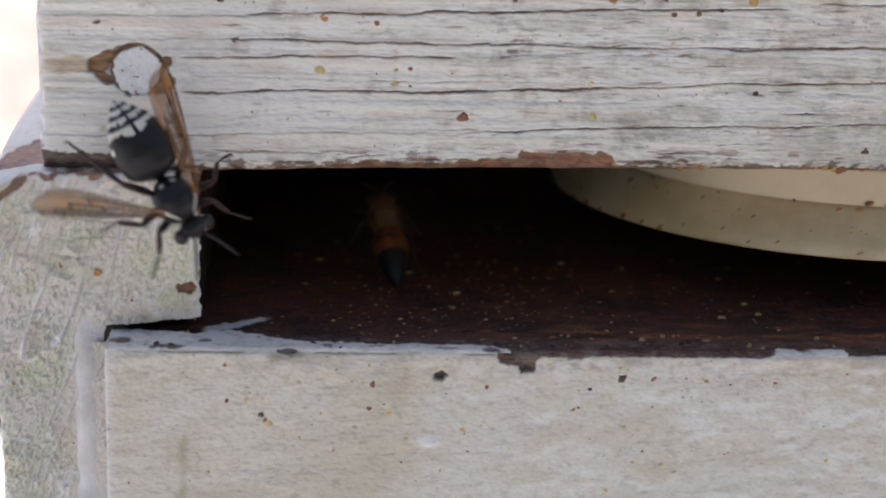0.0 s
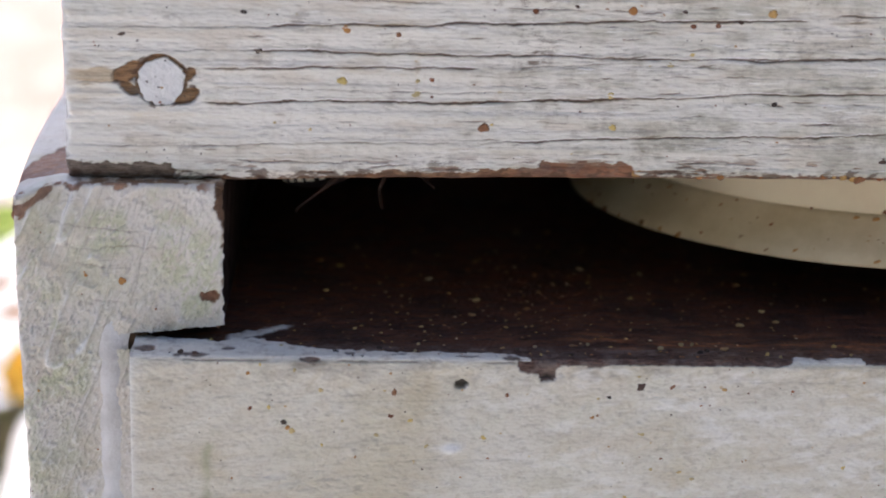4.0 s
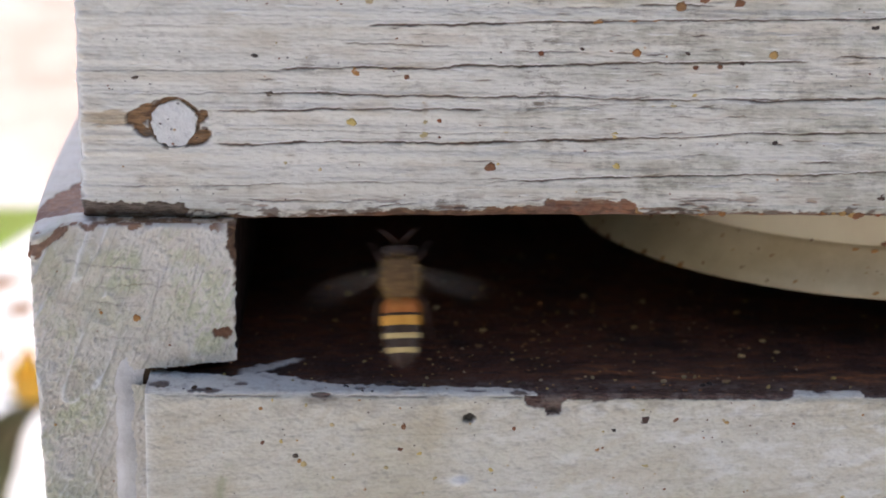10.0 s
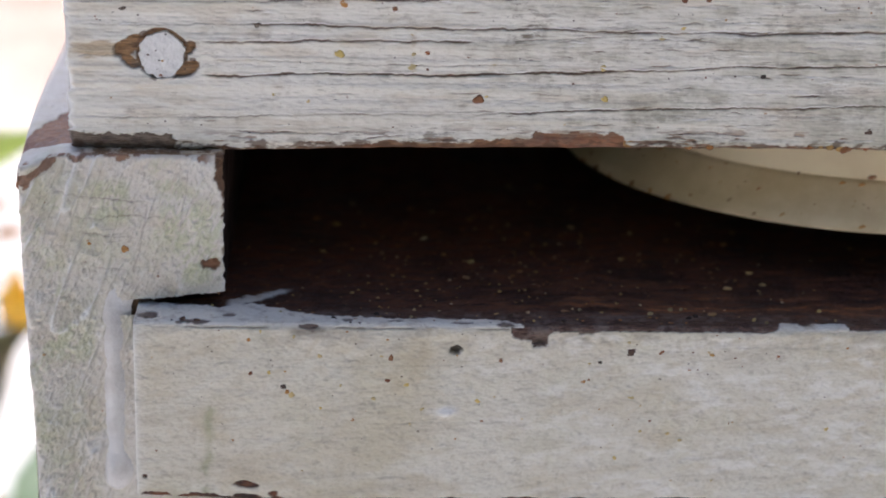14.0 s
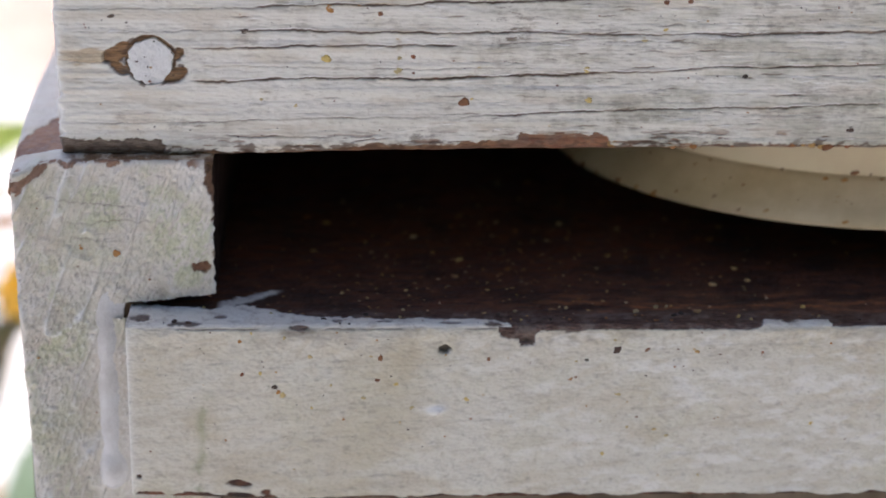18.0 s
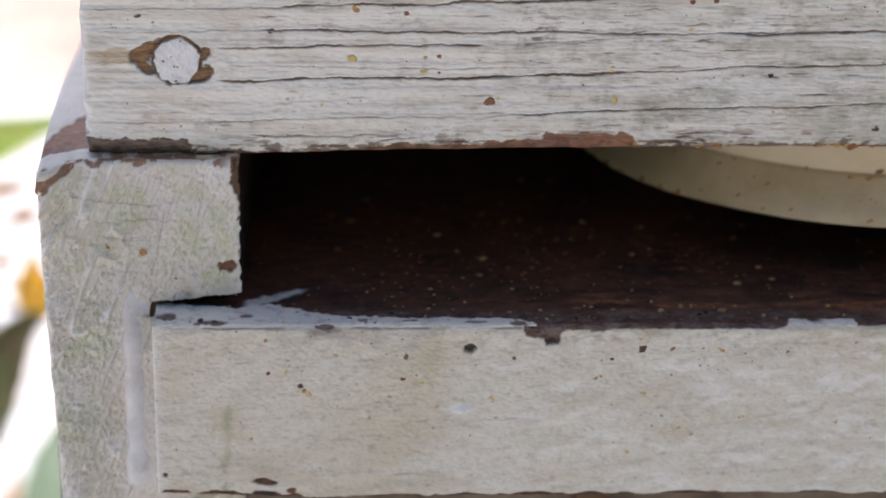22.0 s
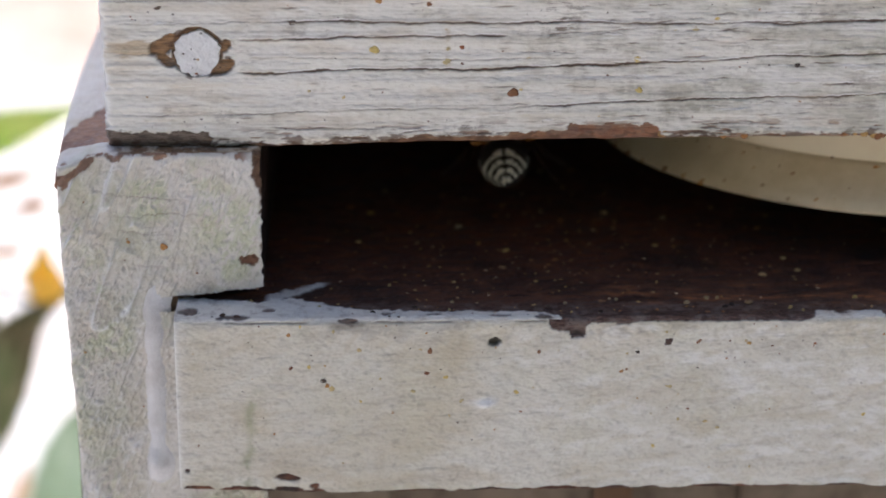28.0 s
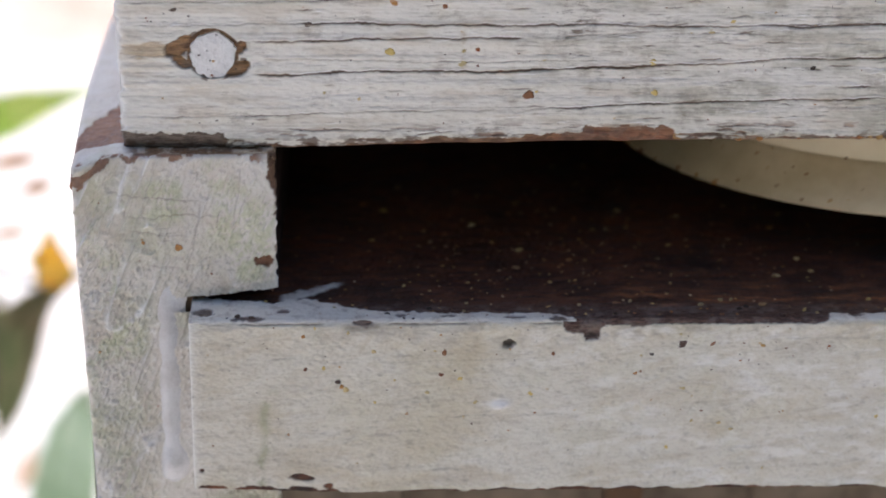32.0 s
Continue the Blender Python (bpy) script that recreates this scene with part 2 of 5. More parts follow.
# ---- mesh helpers ----
def mesh_of(name, verts, faces, mats, smooth=True, layers=None, index=None):
    me = bpy.data.meshes.new(name)
    me.from_pydata(verts, [], faces)
    for m in mats if isinstance(mats, (list, tuple)) else [mats]:
        me.materials.append(m)
    if smooth:
        me.polygons.foreach_set("use_smooth", [True] * len(me.polygons))
    if index is not None:
        me.polygons.foreach_set("material_index", index)
    for key, values in (layers or {}).items():
        lay = me.attributes.new(key, "FLOAT", "POINT")
        full = np.zeros(len(me.vertices), np.float32)
        full[: len(values)] = values
        lay.data.foreach_set("value", full)
    me.validate()
    me.update()
    return me


def piece(name, me, parent=None, label="", m=None):
    ob = new(name, me)
    if parent is not None:
        ob.parent = parent
    if m is not None:
        ob.matrix_basis = m
    return tagged(ob, label) if label else ob


def part(name, bm, material, parent, label="", smooth=True, m=None):
    """Links a bmesh as one mesh object under a thing or a part."""
    me = bpy.data.meshes.new(name)
    bm.to_mesh(me)
    bm.free()
    me.materials.append(material)
    if smooth:
        me.polygons.foreach_set("use_smooth", [True] * len(me.polygons))
    return piece(name, me, parent, label, m)


def thing(name, label, category, group="", kind="", m=None):
    ob = new(name)
    ob.empty_display_size = 0.01
    if m is not None:
        ob.matrix_basis = m
    return tagged(ob, label, category, group, kind)


def box(x0, x1, y0, y1, z0, z1, bevel=0.0):
    bm = bmesh.new()
    bmesh.ops.create_cube(bm, size=1.0, matrix=Matrix.LocRotScale(((x0 + x1) / 2 * MM, (y0 + y1) / 2 * MM, (z0 + z1) / 2 * MM), None, ((x1 - x0) * MM, (y1 - y0) * MM, (z1 - z0) * MM)))
    if bevel:
        bmesh.ops.bevel(bm, geom=bm.edges[:], offset=bevel * MM, segments=2, affect="EDGES", profile=0.6)
    return bm


def vnoise(x, y, seed=0):
    """Smooth value noise on a lattice, for arrays, 0 to 1."""
    xi, yi = np.floor(x).astype(np.int64), np.floor(y).astype(np.int64)
    fx, fy = x - xi, y - yi
    fx, fy = fx * fx * (3 - 2 * fx), fy * fy * (3 - 2 * fy)

    def h(a, b):
        n = (a * 374761393 + b * 668265263 + seed * 974634777) & 0xFFFFFFFF
        n = ((n ^ (n >> 13)) * 1274126177) & 0xFFFFFFFF
        return ((n ^ (n >> 16)) & 0xFFFF) / 65535.0

    top = h(xi, yi) * (1 - fx) + h(xi + 1, yi) * fx
    low = h(xi, yi + 1) * (1 - fx) + h(xi + 1, yi + 1) * fx
    return top * (1 - fy) + low * fy


def fbm(x, y, seed=0, octaves=4):
    total, amp, norm = 0.0, 1.0, 0.0
    for k in range(octaves):
        total = total + amp * vnoise(x * 2**k, y * 2**k, seed + 17 * k)
        norm += amp
        amp *= 0.55
    return total / norm


def step(a, lo, hi):
    u = np.clip((a - lo) / (hi - lo), 0, 1)
    return u * u * (3 - 2 * u)


def spans(*runs):
    """Grid lines from runs of (start, end, spacing)."""
    out = [np.arange(a, b, s) for a, b, s in runs]
    return np.concatenate(out + [np.array([runs[-1][1]])])


def sheet(name, P, mats, layers, keep=None, sides=None, side_mats=None):
    """A relief surface from a grid of places P[row, col] in millimetres, closed behind by the outlines in sides."""
    nr, nc = P.shape[:2]
    ids = np.arange(nr * nc).reshape(nr, nc)
    q = np.stack([ids[:-1, :-1], ids[:-1, 1:], ids[1:, 1:], ids[1:, :-1]], -1)
    q = q.reshape(-1, 4) if keep is None else q[keep]
    verts = (P.reshape(-1, 3) * MM).tolist()
    faces = q.tolist()
    for cols, extra in sides or ():
        base = len(verts)
        verts += [(x * MM, y * MM, z * MM) for x, y, z in extra]
        faces.append([int(i) for i in cols] + list(range(base, base + len(extra))))
    index = None if side_mats is None else [0] * (len(faces) - len(side_mats)) + list(side_mats)
    return mesh_of(name, verts, faces, mats, True, {k: v.ravel() for k, v in layers.items()}, index)


def cracked(x, z, runs, loose, seed, jag=0.3):
    """Depth of drying cracks along the grain and the stained margin beside them: runs of (strength, places along the line), loose short ones as (count, box)."""
    rng = random.Random(seed)
    many = list(runs)
    for count, x0, x1, z0, z1 in loose:
        for _ in range(count):
            a, b = rng.uniform(x0, x1), rng.uniform(z0, z1)
            many.append((rng.uniform(0.15, 0.6), [(a, b), (a + rng.uniform(1.2, 3) * rng.uniform(0.8, 2), b + rng.uniform(-0.15, 0.2))]))
    depth, margin = np.zeros_like(x), np.zeros_like(x)
    for k, (s, way) in enumerate(many):
        xs, zs = [a for a, b in way], [b for a, b in way]
        x0, x1 = min(xs), max(xs)
        rows = np.where((z[:, 0] > min(zs) - 1.4) & (z[:, 0] < max(zs) + 1.4))[0]
        cols = np.where((x[0] > x0) & (x[0] < x1))[0]
        if len(rows) == 0 or len(cols) == 0:
            continue
        part_of = np.ix_(rows, cols)
        X, Z = x[part_of], z[part_of]
        line = np.interp(X, xs, zs) + jag * (fbm(X * 0.3, X * 0 + k, seed + k, 3) - 0.5) + 0.1 * (vnoise(X * 1.2, X * 0, seed + k) - 0.5) + 0.12 * (vnoise(X * 4, X * 0, seed + k) - 0.5)
        ends = np.clip(np.minimum(X - x0, x1 - X) / 1.5, 0, 1)
        thick = (0.05 + 0.07 * s) * (0.55 + 0.9 * vnoise(X * 0.7, X * 0, seed + 3 * k))
        cut = s * ends * (0.55 + 0.6 * vnoise(X * 0.45, X * 0 + 9, seed + 5 * k)) * np.exp(-(((Z - line) / thick) ** 2))
        depth[part_of] = np.maximum(depth[part_of], cut)
        margin[part_of] = np.maximum(margin[part_of], s * ends * np.exp(-(((Z - line) / 0.32) ** 2)) * vnoise(X * 0.5, Z * 2, seed + 7 * k))
    return np.clip(depth, 0, 1), margin


# ---- hive box: front board, side and back boards ----
hive_box = thing("hive_box", "weathered white-painted wooden beehive box with drying cracks, on its bottom board", "beehive")
BOARD_Y, BOARD_Z, NAIL = 8.5, 18.5, (-31.5, 29.6)


def front_board():
    x1 = spans((-42.3, 56, 0.19), (56, 371, 9))
    z1 = spans((BOARD_Z, 47.0, 0.075), (47.0, 240, 6))
    x, z = np.meshgrid(x1, z1)
    foot = np.interp(x, [-42.3, -30, -10, 16, 47, 60], [18.1, 18.0, 18.5, 19.0, 19.2, 19.2]) + 0.35 * (fbm(x * 0.35, x * 0, 3) - 0.5)
    z = z + (foot - BOARD_Z) * (1 - step(z, BOARD_Z, 23))
    up = z - foot
    runs = [
        (0.4, [(-42, 35.7), (-29.9, 35.8), (-18, 36.0)]), (0.95, [(-20, 36.0), (-11.4, 36.4), (-1.5, 36.4), (2.8, 36.9), (9.8, 36.8), (21.2, 37.4), (31.4, 37.5), (42.1, 37.8)]), (0.6, [(44, 38.2), (56, 38.5)]),
        (0.35, [(-40.7, 33.0), (-29, 33.1), (-20, 33.4)]), (0.85, [(-22, 33.4), (-11.4, 33.2), (5.6, 33.1), (9.9, 33.3), (19.3, 33.1), (36.6, 33.1), (56, 33.7)]), (0.6, [(32, 33.2), (56, 33.5)]),
        (0.8, [(-27.6, 31.2), (-18.5, 31.3), (-11.4, 31.6), (4.7, 31.7)]), (0.45, [(8.1, 31.8), (19.1, 32.4), (23.3, 32.6)]), (0.4, [(-26.4, 29.1), (-10.1, 28.9), (0.2, 28.8), (11.3, 29.0)]), (0.3, [(-42, 29.4), (-34.8, 29.5)]),
        (1.0, [(-27, 27.4), (-23.7, 27.2), (-11.4, 27.7), (2.4, 27.6), (11.6, 28.1), (21.7, 28.4)]), (0.8, [(16, 28.3), (28.8, 28.7), (33.4, 29.2), (42.5, 29.2), (56, 29.7)]),
        (0.45, [(-41, 22.1), (-27.2, 22.3), (-11.4, 22.9), (4, 23.1), (14, 23.5)]), (0.75, [(8, 23.2), (19.7, 23.8), (27.5, 24.1), (41.6, 24.3), (56, 24.9)]),
        (0.9, [(-9.6, 41.3), (3.1, 41.6), (11.8, 42.0), (24.1, 42.2)]), (0.7, [(22, 42.2), (36, 42.5), (56, 43.0)]), (0.35, [(-36.6, 41.0), (-17.1, 41.4)]), (0.55, [(-12.8, 39.1), (-8.8, 39.2), (0.9, 38.9)]),
        (0.6, [(21.8, 44.2), (31.2, 44.0)]), (0.5, [(6.2, 38.5), (17, 38.4)]), (0.8, [(37.5, 28.0), (40.1, 27.8)]), (0.7, [(40.2, 25.9), (45.9, 25.8)]), (0.8, [(-9, 19.9), (-6, 20.3), (-3, 20.4)]), (0.5, [(-24, 20.6), (-10, 20.4)]),
    ]
    crack, margin = cracked(x, z, runs, [(50, -40, 2, 20, 46), (330, 0, 54, 20.5, 46), (120, 8, 30, 28, 46), (60, -10, 6, 35, 46)], 11)
    lips, _ = cracked(x, z, [], [(120, -40, 54, 20, 46), (160, -6, 54, 20.5, 46)], 13)
    above, _ = cracked(x, z - 0.17, runs, [], 11)
    # paint gone along the lower edge
    gone = np.interp(x + 1.1 * (fbm(z * 1.5, x * 0, 15, 2) - 0.5), [-42.3, -30.3, -29.9, -27, -26, -14, -8, -6, 4, 5, 11.8, 12.0, 22.6, 22.9, 30, 56], [2.1, 2.0, 0.05, 0.1, 0.5, 0.35, 0.6, 1.0, 0.8, 1.35, 1.2, 2.0, 1.95, 0.4, 0.45, 0.35])
    ragged = 0.9 * (fbm(x * 0.9, z * 0.9, 5) - 0.5) + 0.5 * (fbm(x * 3, z * 3, 6, 2) - 0.5)
    bare = step(gone + ragged - up, -0.04, 0.06)
    flaked = step(fbm(x * 0.28, z * 1.7, 8), 0.60, 0.64) * step(up, 3.4, 1.0) * step(x, -29, -26)
    bare = np.maximum(bare, 0.85 * flaked)
    # torn wood round the nail
    dx, dz = x - NAIL[0], z - NAIL[1]
    ang, far = np.arctan2(dz, dx), np.hypot(dx / 1.06, dz)
    rough = fbm(np.cos(ang) * 2.2 + 5, np.sin(ang) * 2.2 + 5, 21)
    wob = 0.5 * (fbm(x * 1.4, z * 1.4, 22) - 0.5)

    def lobe(cx, cz, a, b, tilt):
        u, v = dx - cx, dz - cz
        c, d = math.cos(tilt), math.sin(tilt)
        return step(1 + wob - np.hypot((u * c + v * d) / a, (v * c - u * d) / b), 0, 0.15)

    ring = step(2.93 + 0.3 * (rough - 0.5) + 0.14 * np.sin(ang) - far, 0, 0.12)
    torn = np.maximum.reduce([lobe(-3.7, 1.0, 2.2, 1.05, 0.5), lobe(-3.6, -0.9, 1.5, 0.62, -0.6), lobe(3.0, -1.7, 1.6, 0.85, 0.5), lobe(3.3, 0.9, 0.6, 0.9, -0.4), ring]) * (far > 2.4)
    torn_dark = np.maximum.reduce([step(0.28 + 0.3 * wob - np.abs(far - 2.9), 0, 0.1) * step(fbm(x * 0.8, z * 0.8, 27), 0.5, 0.62), lobe(3.55, -0.55, 0.45, 0.3, 0), lobe(-1.9, 2.3, 0.7, 0.5, 0.3)])
    scuffed = step(1 - np.hypot((dx + 7.4) / 4.6, (dz - 0.55) / (1.15 + 0.08 * (dx + 7))) + 0.9 * (fbm(x * 0.6, z * 3, 24) - 0.5), 0, 0.35) * (far > 2.5)
    ring2 = np.hypot(x + 37.0, z - 45.0)
    crack = np.maximum(crack, 0.55 * np.exp(-(((ring2 - 2.7) / 0.13) ** 2)) * step(x, -39.6, -40.4))
    bare = np.maximum(bare, torn)
    primer = np.clip(0.5 * step(x, 9, 13) * step(x, 24, 22) + 0.3 + 0.3 * (fbm(x * 0.3, z, 9) > 0.5), 0, 1) * (1 - torn)
    grey = np.clip(step(x, -29, -31) + 0.35 * (fbm(x * 0.5, z, 19) > 0.5), 0, 1) * (1 - torn)
    smudge = np.exp(-(((x - 10.4) / 2.6) ** 2)) * step(fbm(x * 0.5, z * 1.2, 33), 0.36, 0.6) * step(z, 29, 31)
    dirt = 0.4 * step(fbm(x * 0.12, z * 0.5, 31), 0.42, 0.62) * step(x, -4, 14) + 0.9 * np.exp(-(((x + 0.3) / 2.4) ** 2 + ((z - 20.8) / 0.9) ** 2))
    dirt = np.maximum.reduce([dirt, 0.7 * np.exp(-(((up - 0.9) / 0.7) ** 2)) * step(fbm(x * 0.4, z * 0.4, 34), 0.4, 0.6), 1.0 * smudge, 0.35 * step(fbm(x * 0.2, z * 0.5, 32), 0.56, 0.7)])
    tan = np.clip(0.8 * scuffed + 0.5 * step(margin, 0.1, 0.6) + 0.3 * step(fbm(x * 0.12, z * 0.6, 35), 0.52, 0.72) + 0.5 * np.exp(-(((x + 2.6) / 0.35) ** 2)) * step(z, 27, 28) * step(z, 34, 32) * step(fbm(x, z * 1.3, 36), 0.4, 0.6), 0, 0.9)
    # Olive tone in patches; heavier to the right to paint in dimmer light.
    olive_dimming = 0.75 * step(x, -8, 26) * step(fbm(x * 0.1, z * 0.6, 37), 0.3, 0.62) + 0.25 * step(fbm(x * 0.06, z * 0.9, 38), 0.45, 0.65)
    ridge = 0.6 * (fbm(x * 0.012 + 3, z * 0.8, 41, 5) - 0.5) + 0.28 * (fbm(x * 0.22, z * 2.2, 42, 4) - 0.5) * (0.3 + 0.7 * step(x, -10, 20)) + 0.16 * (fbm(x * 1.6, z * 4.5, 44, 2) - 0.5)
    # Highlights painted along the crack lips and on short raised strokes.
    white = np.clip(0.9 * step(lips, 0.08, 0.35) + 0.9 * step(above, 0.15, 0.6) * step(fbm(x * 0.25, z, 46), 0.34, 0.55), 0, 1)
    white = np.maximum(white, 0.9 * np.exp(-(x + 42.3) / 0.55) * step(fbm(x * 1.5, z * 1.5, 47), 0.3, 0.5) * (up > 2.2))
    dy = ridge - 0.22 * lips - 0.2 * margin + 0.4 * crack + 0.28 * bare + 0.35 * torn + 0.9 * (far < 2.4) + 0.7 * np.exp(-up / 0.28) + 0.5 * np.exp(-(x + 42.3) / 0.3) * (0.5 + fbm(z * 1.2, x * 0, 43))
    x = x + 1.3 * (fbm(z * 1.1, z * 0, 45, 4) - 0.45) * np.exp(-(x + 42.3) / 0.9)
    P = np.stack([x, BOARD_Y + dy, z], -1)
    n = len(x1)
    left, right = np.arange(len(z1)) * n, np.arange(len(z1)) * n + n - 1
    low, top = np.arange(n), (len(z1) - 1) * n + np.arange(n)
    b = BOARD_Y + 19
    sides = [
        (left, [(-42.3, b, 240), (-42.3, b, 18.2)]), (right[::-1], [(371, b, 18.2), (371, b, 240)]),
        (low[::-1], [(-42.3, b, 18.2), (371, b, 18.2)]), (top, [(371, b, 240), (-42.3, b, 240)]),
    ]
    return sheet("front_board", P, PAINT_BOARD, {"crack": np.maximum.reduce([0.92 * step(crack, 0.14, 0.55), 0.8 * torn_dark, 0.8 * step(1.05 + 1.5 * (fbm(x * 0.6, x * 0, 48) - 0.5) - up, 0, 0.2) * step(fbm(x * 0.9, z * 1.6, 49), 0.44, 0.56)]), "bare": bare, "primer": primer, "dirt": dirt, "tan": tan, "grey": grey, "chalk_and_glint": white, "olive_dimming": olive_dimming}, None, sides)


piece("front_board", front_board(), hive_box, "white paint with drying cracks, bare wood along the lower edge")
part("side_board", box(-42.3, -23.3, 27.5, 494, 18.35, 240, 0.8), SIDE_PAINT, hive_box)
part("side_board", box(352, 371, 27.5, 494, 18.35, 240, 0.8), SIDE_PAINT, hive_box)
part("back_board", box(-42.3, 371, 494, 513, 18.35, 240, 0.8), SIDE_PAINT, hive_box)
hive_cover = thing("hive_cover", "flat white-painted wooden hive cover lying on the box", "hive cover")
part("cover_board", box(-55, 384, -4, 526, 240.2, 262, 1.5), PAINT_BOARD, hive_cover)


def nail_head(cx, cz, r, y, seed):
    bm = bmesh.new()
    rings, n = [0.0, 0.5, 0.8, 0.98, 1.0], 48
    last = [bm.verts.new((cx * MM, y * MM, cz * MM))] * n
    for k, f in enumerate(rings[1:]):
        row = []
        for i in range(n):
            a = 2 * math.pi * i / n
            w = r * f * (1 + (0.12 * noise.noise((math.cos(a) * 1.5, math.sin(a) * 1.5, seed)) + 0.13 * noise.noise((math.cos(a) * 4.5, math.sin(a) * 4.5, seed)) if k > 1 else 0))
            row.append(bm.verts.new(((cx + 1.04 * w * math.cos(a)) * MM, (y + (0, 0, 0, 0.6)[k] + 0.12 * noise.noise((w * math.cos(a), w * math.sin(a), seed + 4))) * MM, (cz + w * math.sin(a)) * MM)))
        for i in range(n):
            j = (i + 1) % n
            bm.faces.new([last[i], row[i], row[j], last[j]] if k else [last[0], row[i], row[j]])
        last = row
    bm.normal_update()
    return bm


part("nail_head", nail_head(NAIL[0], NAIL[1], 2.62, BOARD_Y + 0.1, 3), NAIL_PAINT, hive_box, "round nail head covered with white paint", smooth=False)
part("nail_head", nail_head(-37.0, 45.0, 2.6, BOARD_Y - 0.05, 8), PAINT_BOARD, hive_box, "nail head hidden under the paint")

# ---- bottom board: floor, rails, caulk ----
bottom_board = thing("bottom_board", "old white-painted hive bottom board with a dark stained entrance floor", "hive floor")
RAIL_Y, RAIL_X0, RAIL_X1, RAIL_Z = 6.0, -48.2, -24.5, 18.3


def side_rail():
    x1 = spans((RAIL_X0, RAIL_X1, 0.125))
    front, top = spans((-32, -27, 0.5), (-27, RAIL_Z, 0.125)), spans((RAIL_Y + 0.2, 90, 0.4), (90, 500, 14))
    s = np.concatenate([front, top])
    nf = len(front)
    x, s = np.meshgrid(x1, s)
    is_top = np.zeros_like(x, bool)
    is_top[nf:] = True
    y, z = np.where(is_top, s, RAIL_Y), np.where(is_top, RAIL_Z, s)
    worn = 1.7 * step(-x, 42.6, 48.4) * np.exp(-np.clip(y - RAIL_Y, 0, None) / 7)
    z = z - worn * np.where(is_top, 1, step(z, 6, RAIL_Z))
    inx = np.clip(1.3 - (x - RAIL_X0), 0, 1.3)
    outx = np.clip(0.5 - (RAIL_X1 - x), 0, 0.5)
    side = 1.3 - np.sqrt(np.clip(1.69 - inx**2, 0, None)) + 0.5 - np.sqrt(np.clip(0.25 - outx**2, 0, None))
    crest = np.clip(s - (RAIL_Z - 0.5), 0, 0.5)
    across, along = 0.93 * x - 0.37 * s, 0.37 * x + 0.93 * s
    fold = (1 - np.abs(2 * vnoise(across * 0.5, along * 0.08, 51) - 1)) ** 5 + 0.5 * (1 - np.abs(2 * vnoise(across * 0.8 + 4, along * 0.17, 52) - 1)) ** 5
    fold = fold * (0.35 + 0.65 * step(fbm(x * 0.2, s * 0.2, 58), 0.4, 0.6)) * (0.55 + 0.45 * step(-x, 30, 36))
    rough = 0.85 * (fbm(x * 2.9 - s * 0.9, s * 2.1, 64, 3) - 0.5) + 0.15 * (fbm(x * 0.9 - s * 0.35, s * 0.5, 67, 3) - 0.5)
    low_left = step(-s + 0.5 * (-x - 36), -6, 6)
    relief = 0.45 * (fbm(x * 0.35, s * 0.35, 63, 3) - 0.5) + (0.72 + 0.4 * low_left) * rough + 0.16 * (fbm(x * 5.5, s * 5.5, 65, 2) - 0.5)
    near_bead = 1 - 0.85 * np.exp(-(((x + 37.4) / 2.4) ** 2)) * step(-s, -3, 0)
    relief, fold = relief * near_bead, fold * near_bead
    ridges = 0.85 * fold
    zone = np.where(is_top, 99.0, s)
    crack, _ = cracked(x, zone, [(0.5, [(-45.1, 14.0), (-41.4, 13.5), (-37.6, 13.0), (-32, 12.5)]), (0.42, [(-42.6, 10.8), (-38.6, 10.5), (-38.0, 11.0), (-30.5, 10.7)]), (0.5, [(-42, 8.9), (-37.7, 8.5), (-34, 8.2)]), (0.4, [(-40.5, 4.6), (-35.3, 4.2)])], [(6, -46, -28, 4, 17)], 55, 0.5)
    down, _ = cracked(zone.T, x.T, [(0.4, [(10, -42.3), (12.9, -41.4), (15, -40.2), (17.5, -39.2)]), (0.4, [(12.4, -32.2), (16.4, -31.8)]), (0.45, [(3.5, -35.4), (8.1, -34.3), (10.7, -33.4), (12.8, -33.1)]), (0.4, [(10.2, -38.0), (13.6, -37.5), (17.2, -36.4)]), (0.35, [(9.6, -41.2), (11, -40.2), (12.6, -39.7), (14.5, -37.9), (16.2, -37.6)]), (0.45, [(9.5, -29.6), (13, -29.0), (17.4, -28.6)]), (0.4, [(-3, -44.2), (2, -42.2), (5, -41.4)]), (0.35, [(8.6, -34.6), (11, -35.1)])], [], 56, 1.1)
    crack = np.maximum(crack, 0.7 * down.T)
    crack = crack * (~is_top)
    damp = step(fbm(x * 0.16, s * 0.16, 68, 3) + 0.36 * np.exp(-(((x + 27.5) / 3.4) ** 2 + ((s - 7) / 7.0) ** 2)) + 0.13 * step(-x, 37, 43) * step(s, -6, 2) * step(-s, -15, -10) - 0.1 * step(-s, 2, 8), 0.52, 0.76)
    damp = 0.62 * damp * (~is_top) * step(0.6 * fbm(x * 0.9 - s * 0.35, s * 0.5, 69) - 0.5 * rough, 0.2, 0.36)
    dry = 0.35 * step(fbm(x * 0.3, s * 0.4, 66), 0.44, 0.66)
    edge = step(0.05 + 0.85 * step(s, 12.5, 16.5) + 1.3 * (fbm(s * 0.9, x * 0.9, 56) - 0.5) - (RAIL_X1 - x), -0.1, 0.1) * step(s, 4, 9)
    top_gap = np.where(is_top, (s - RAIL_Y) * 0.7, RAIL_Z - worn - s)
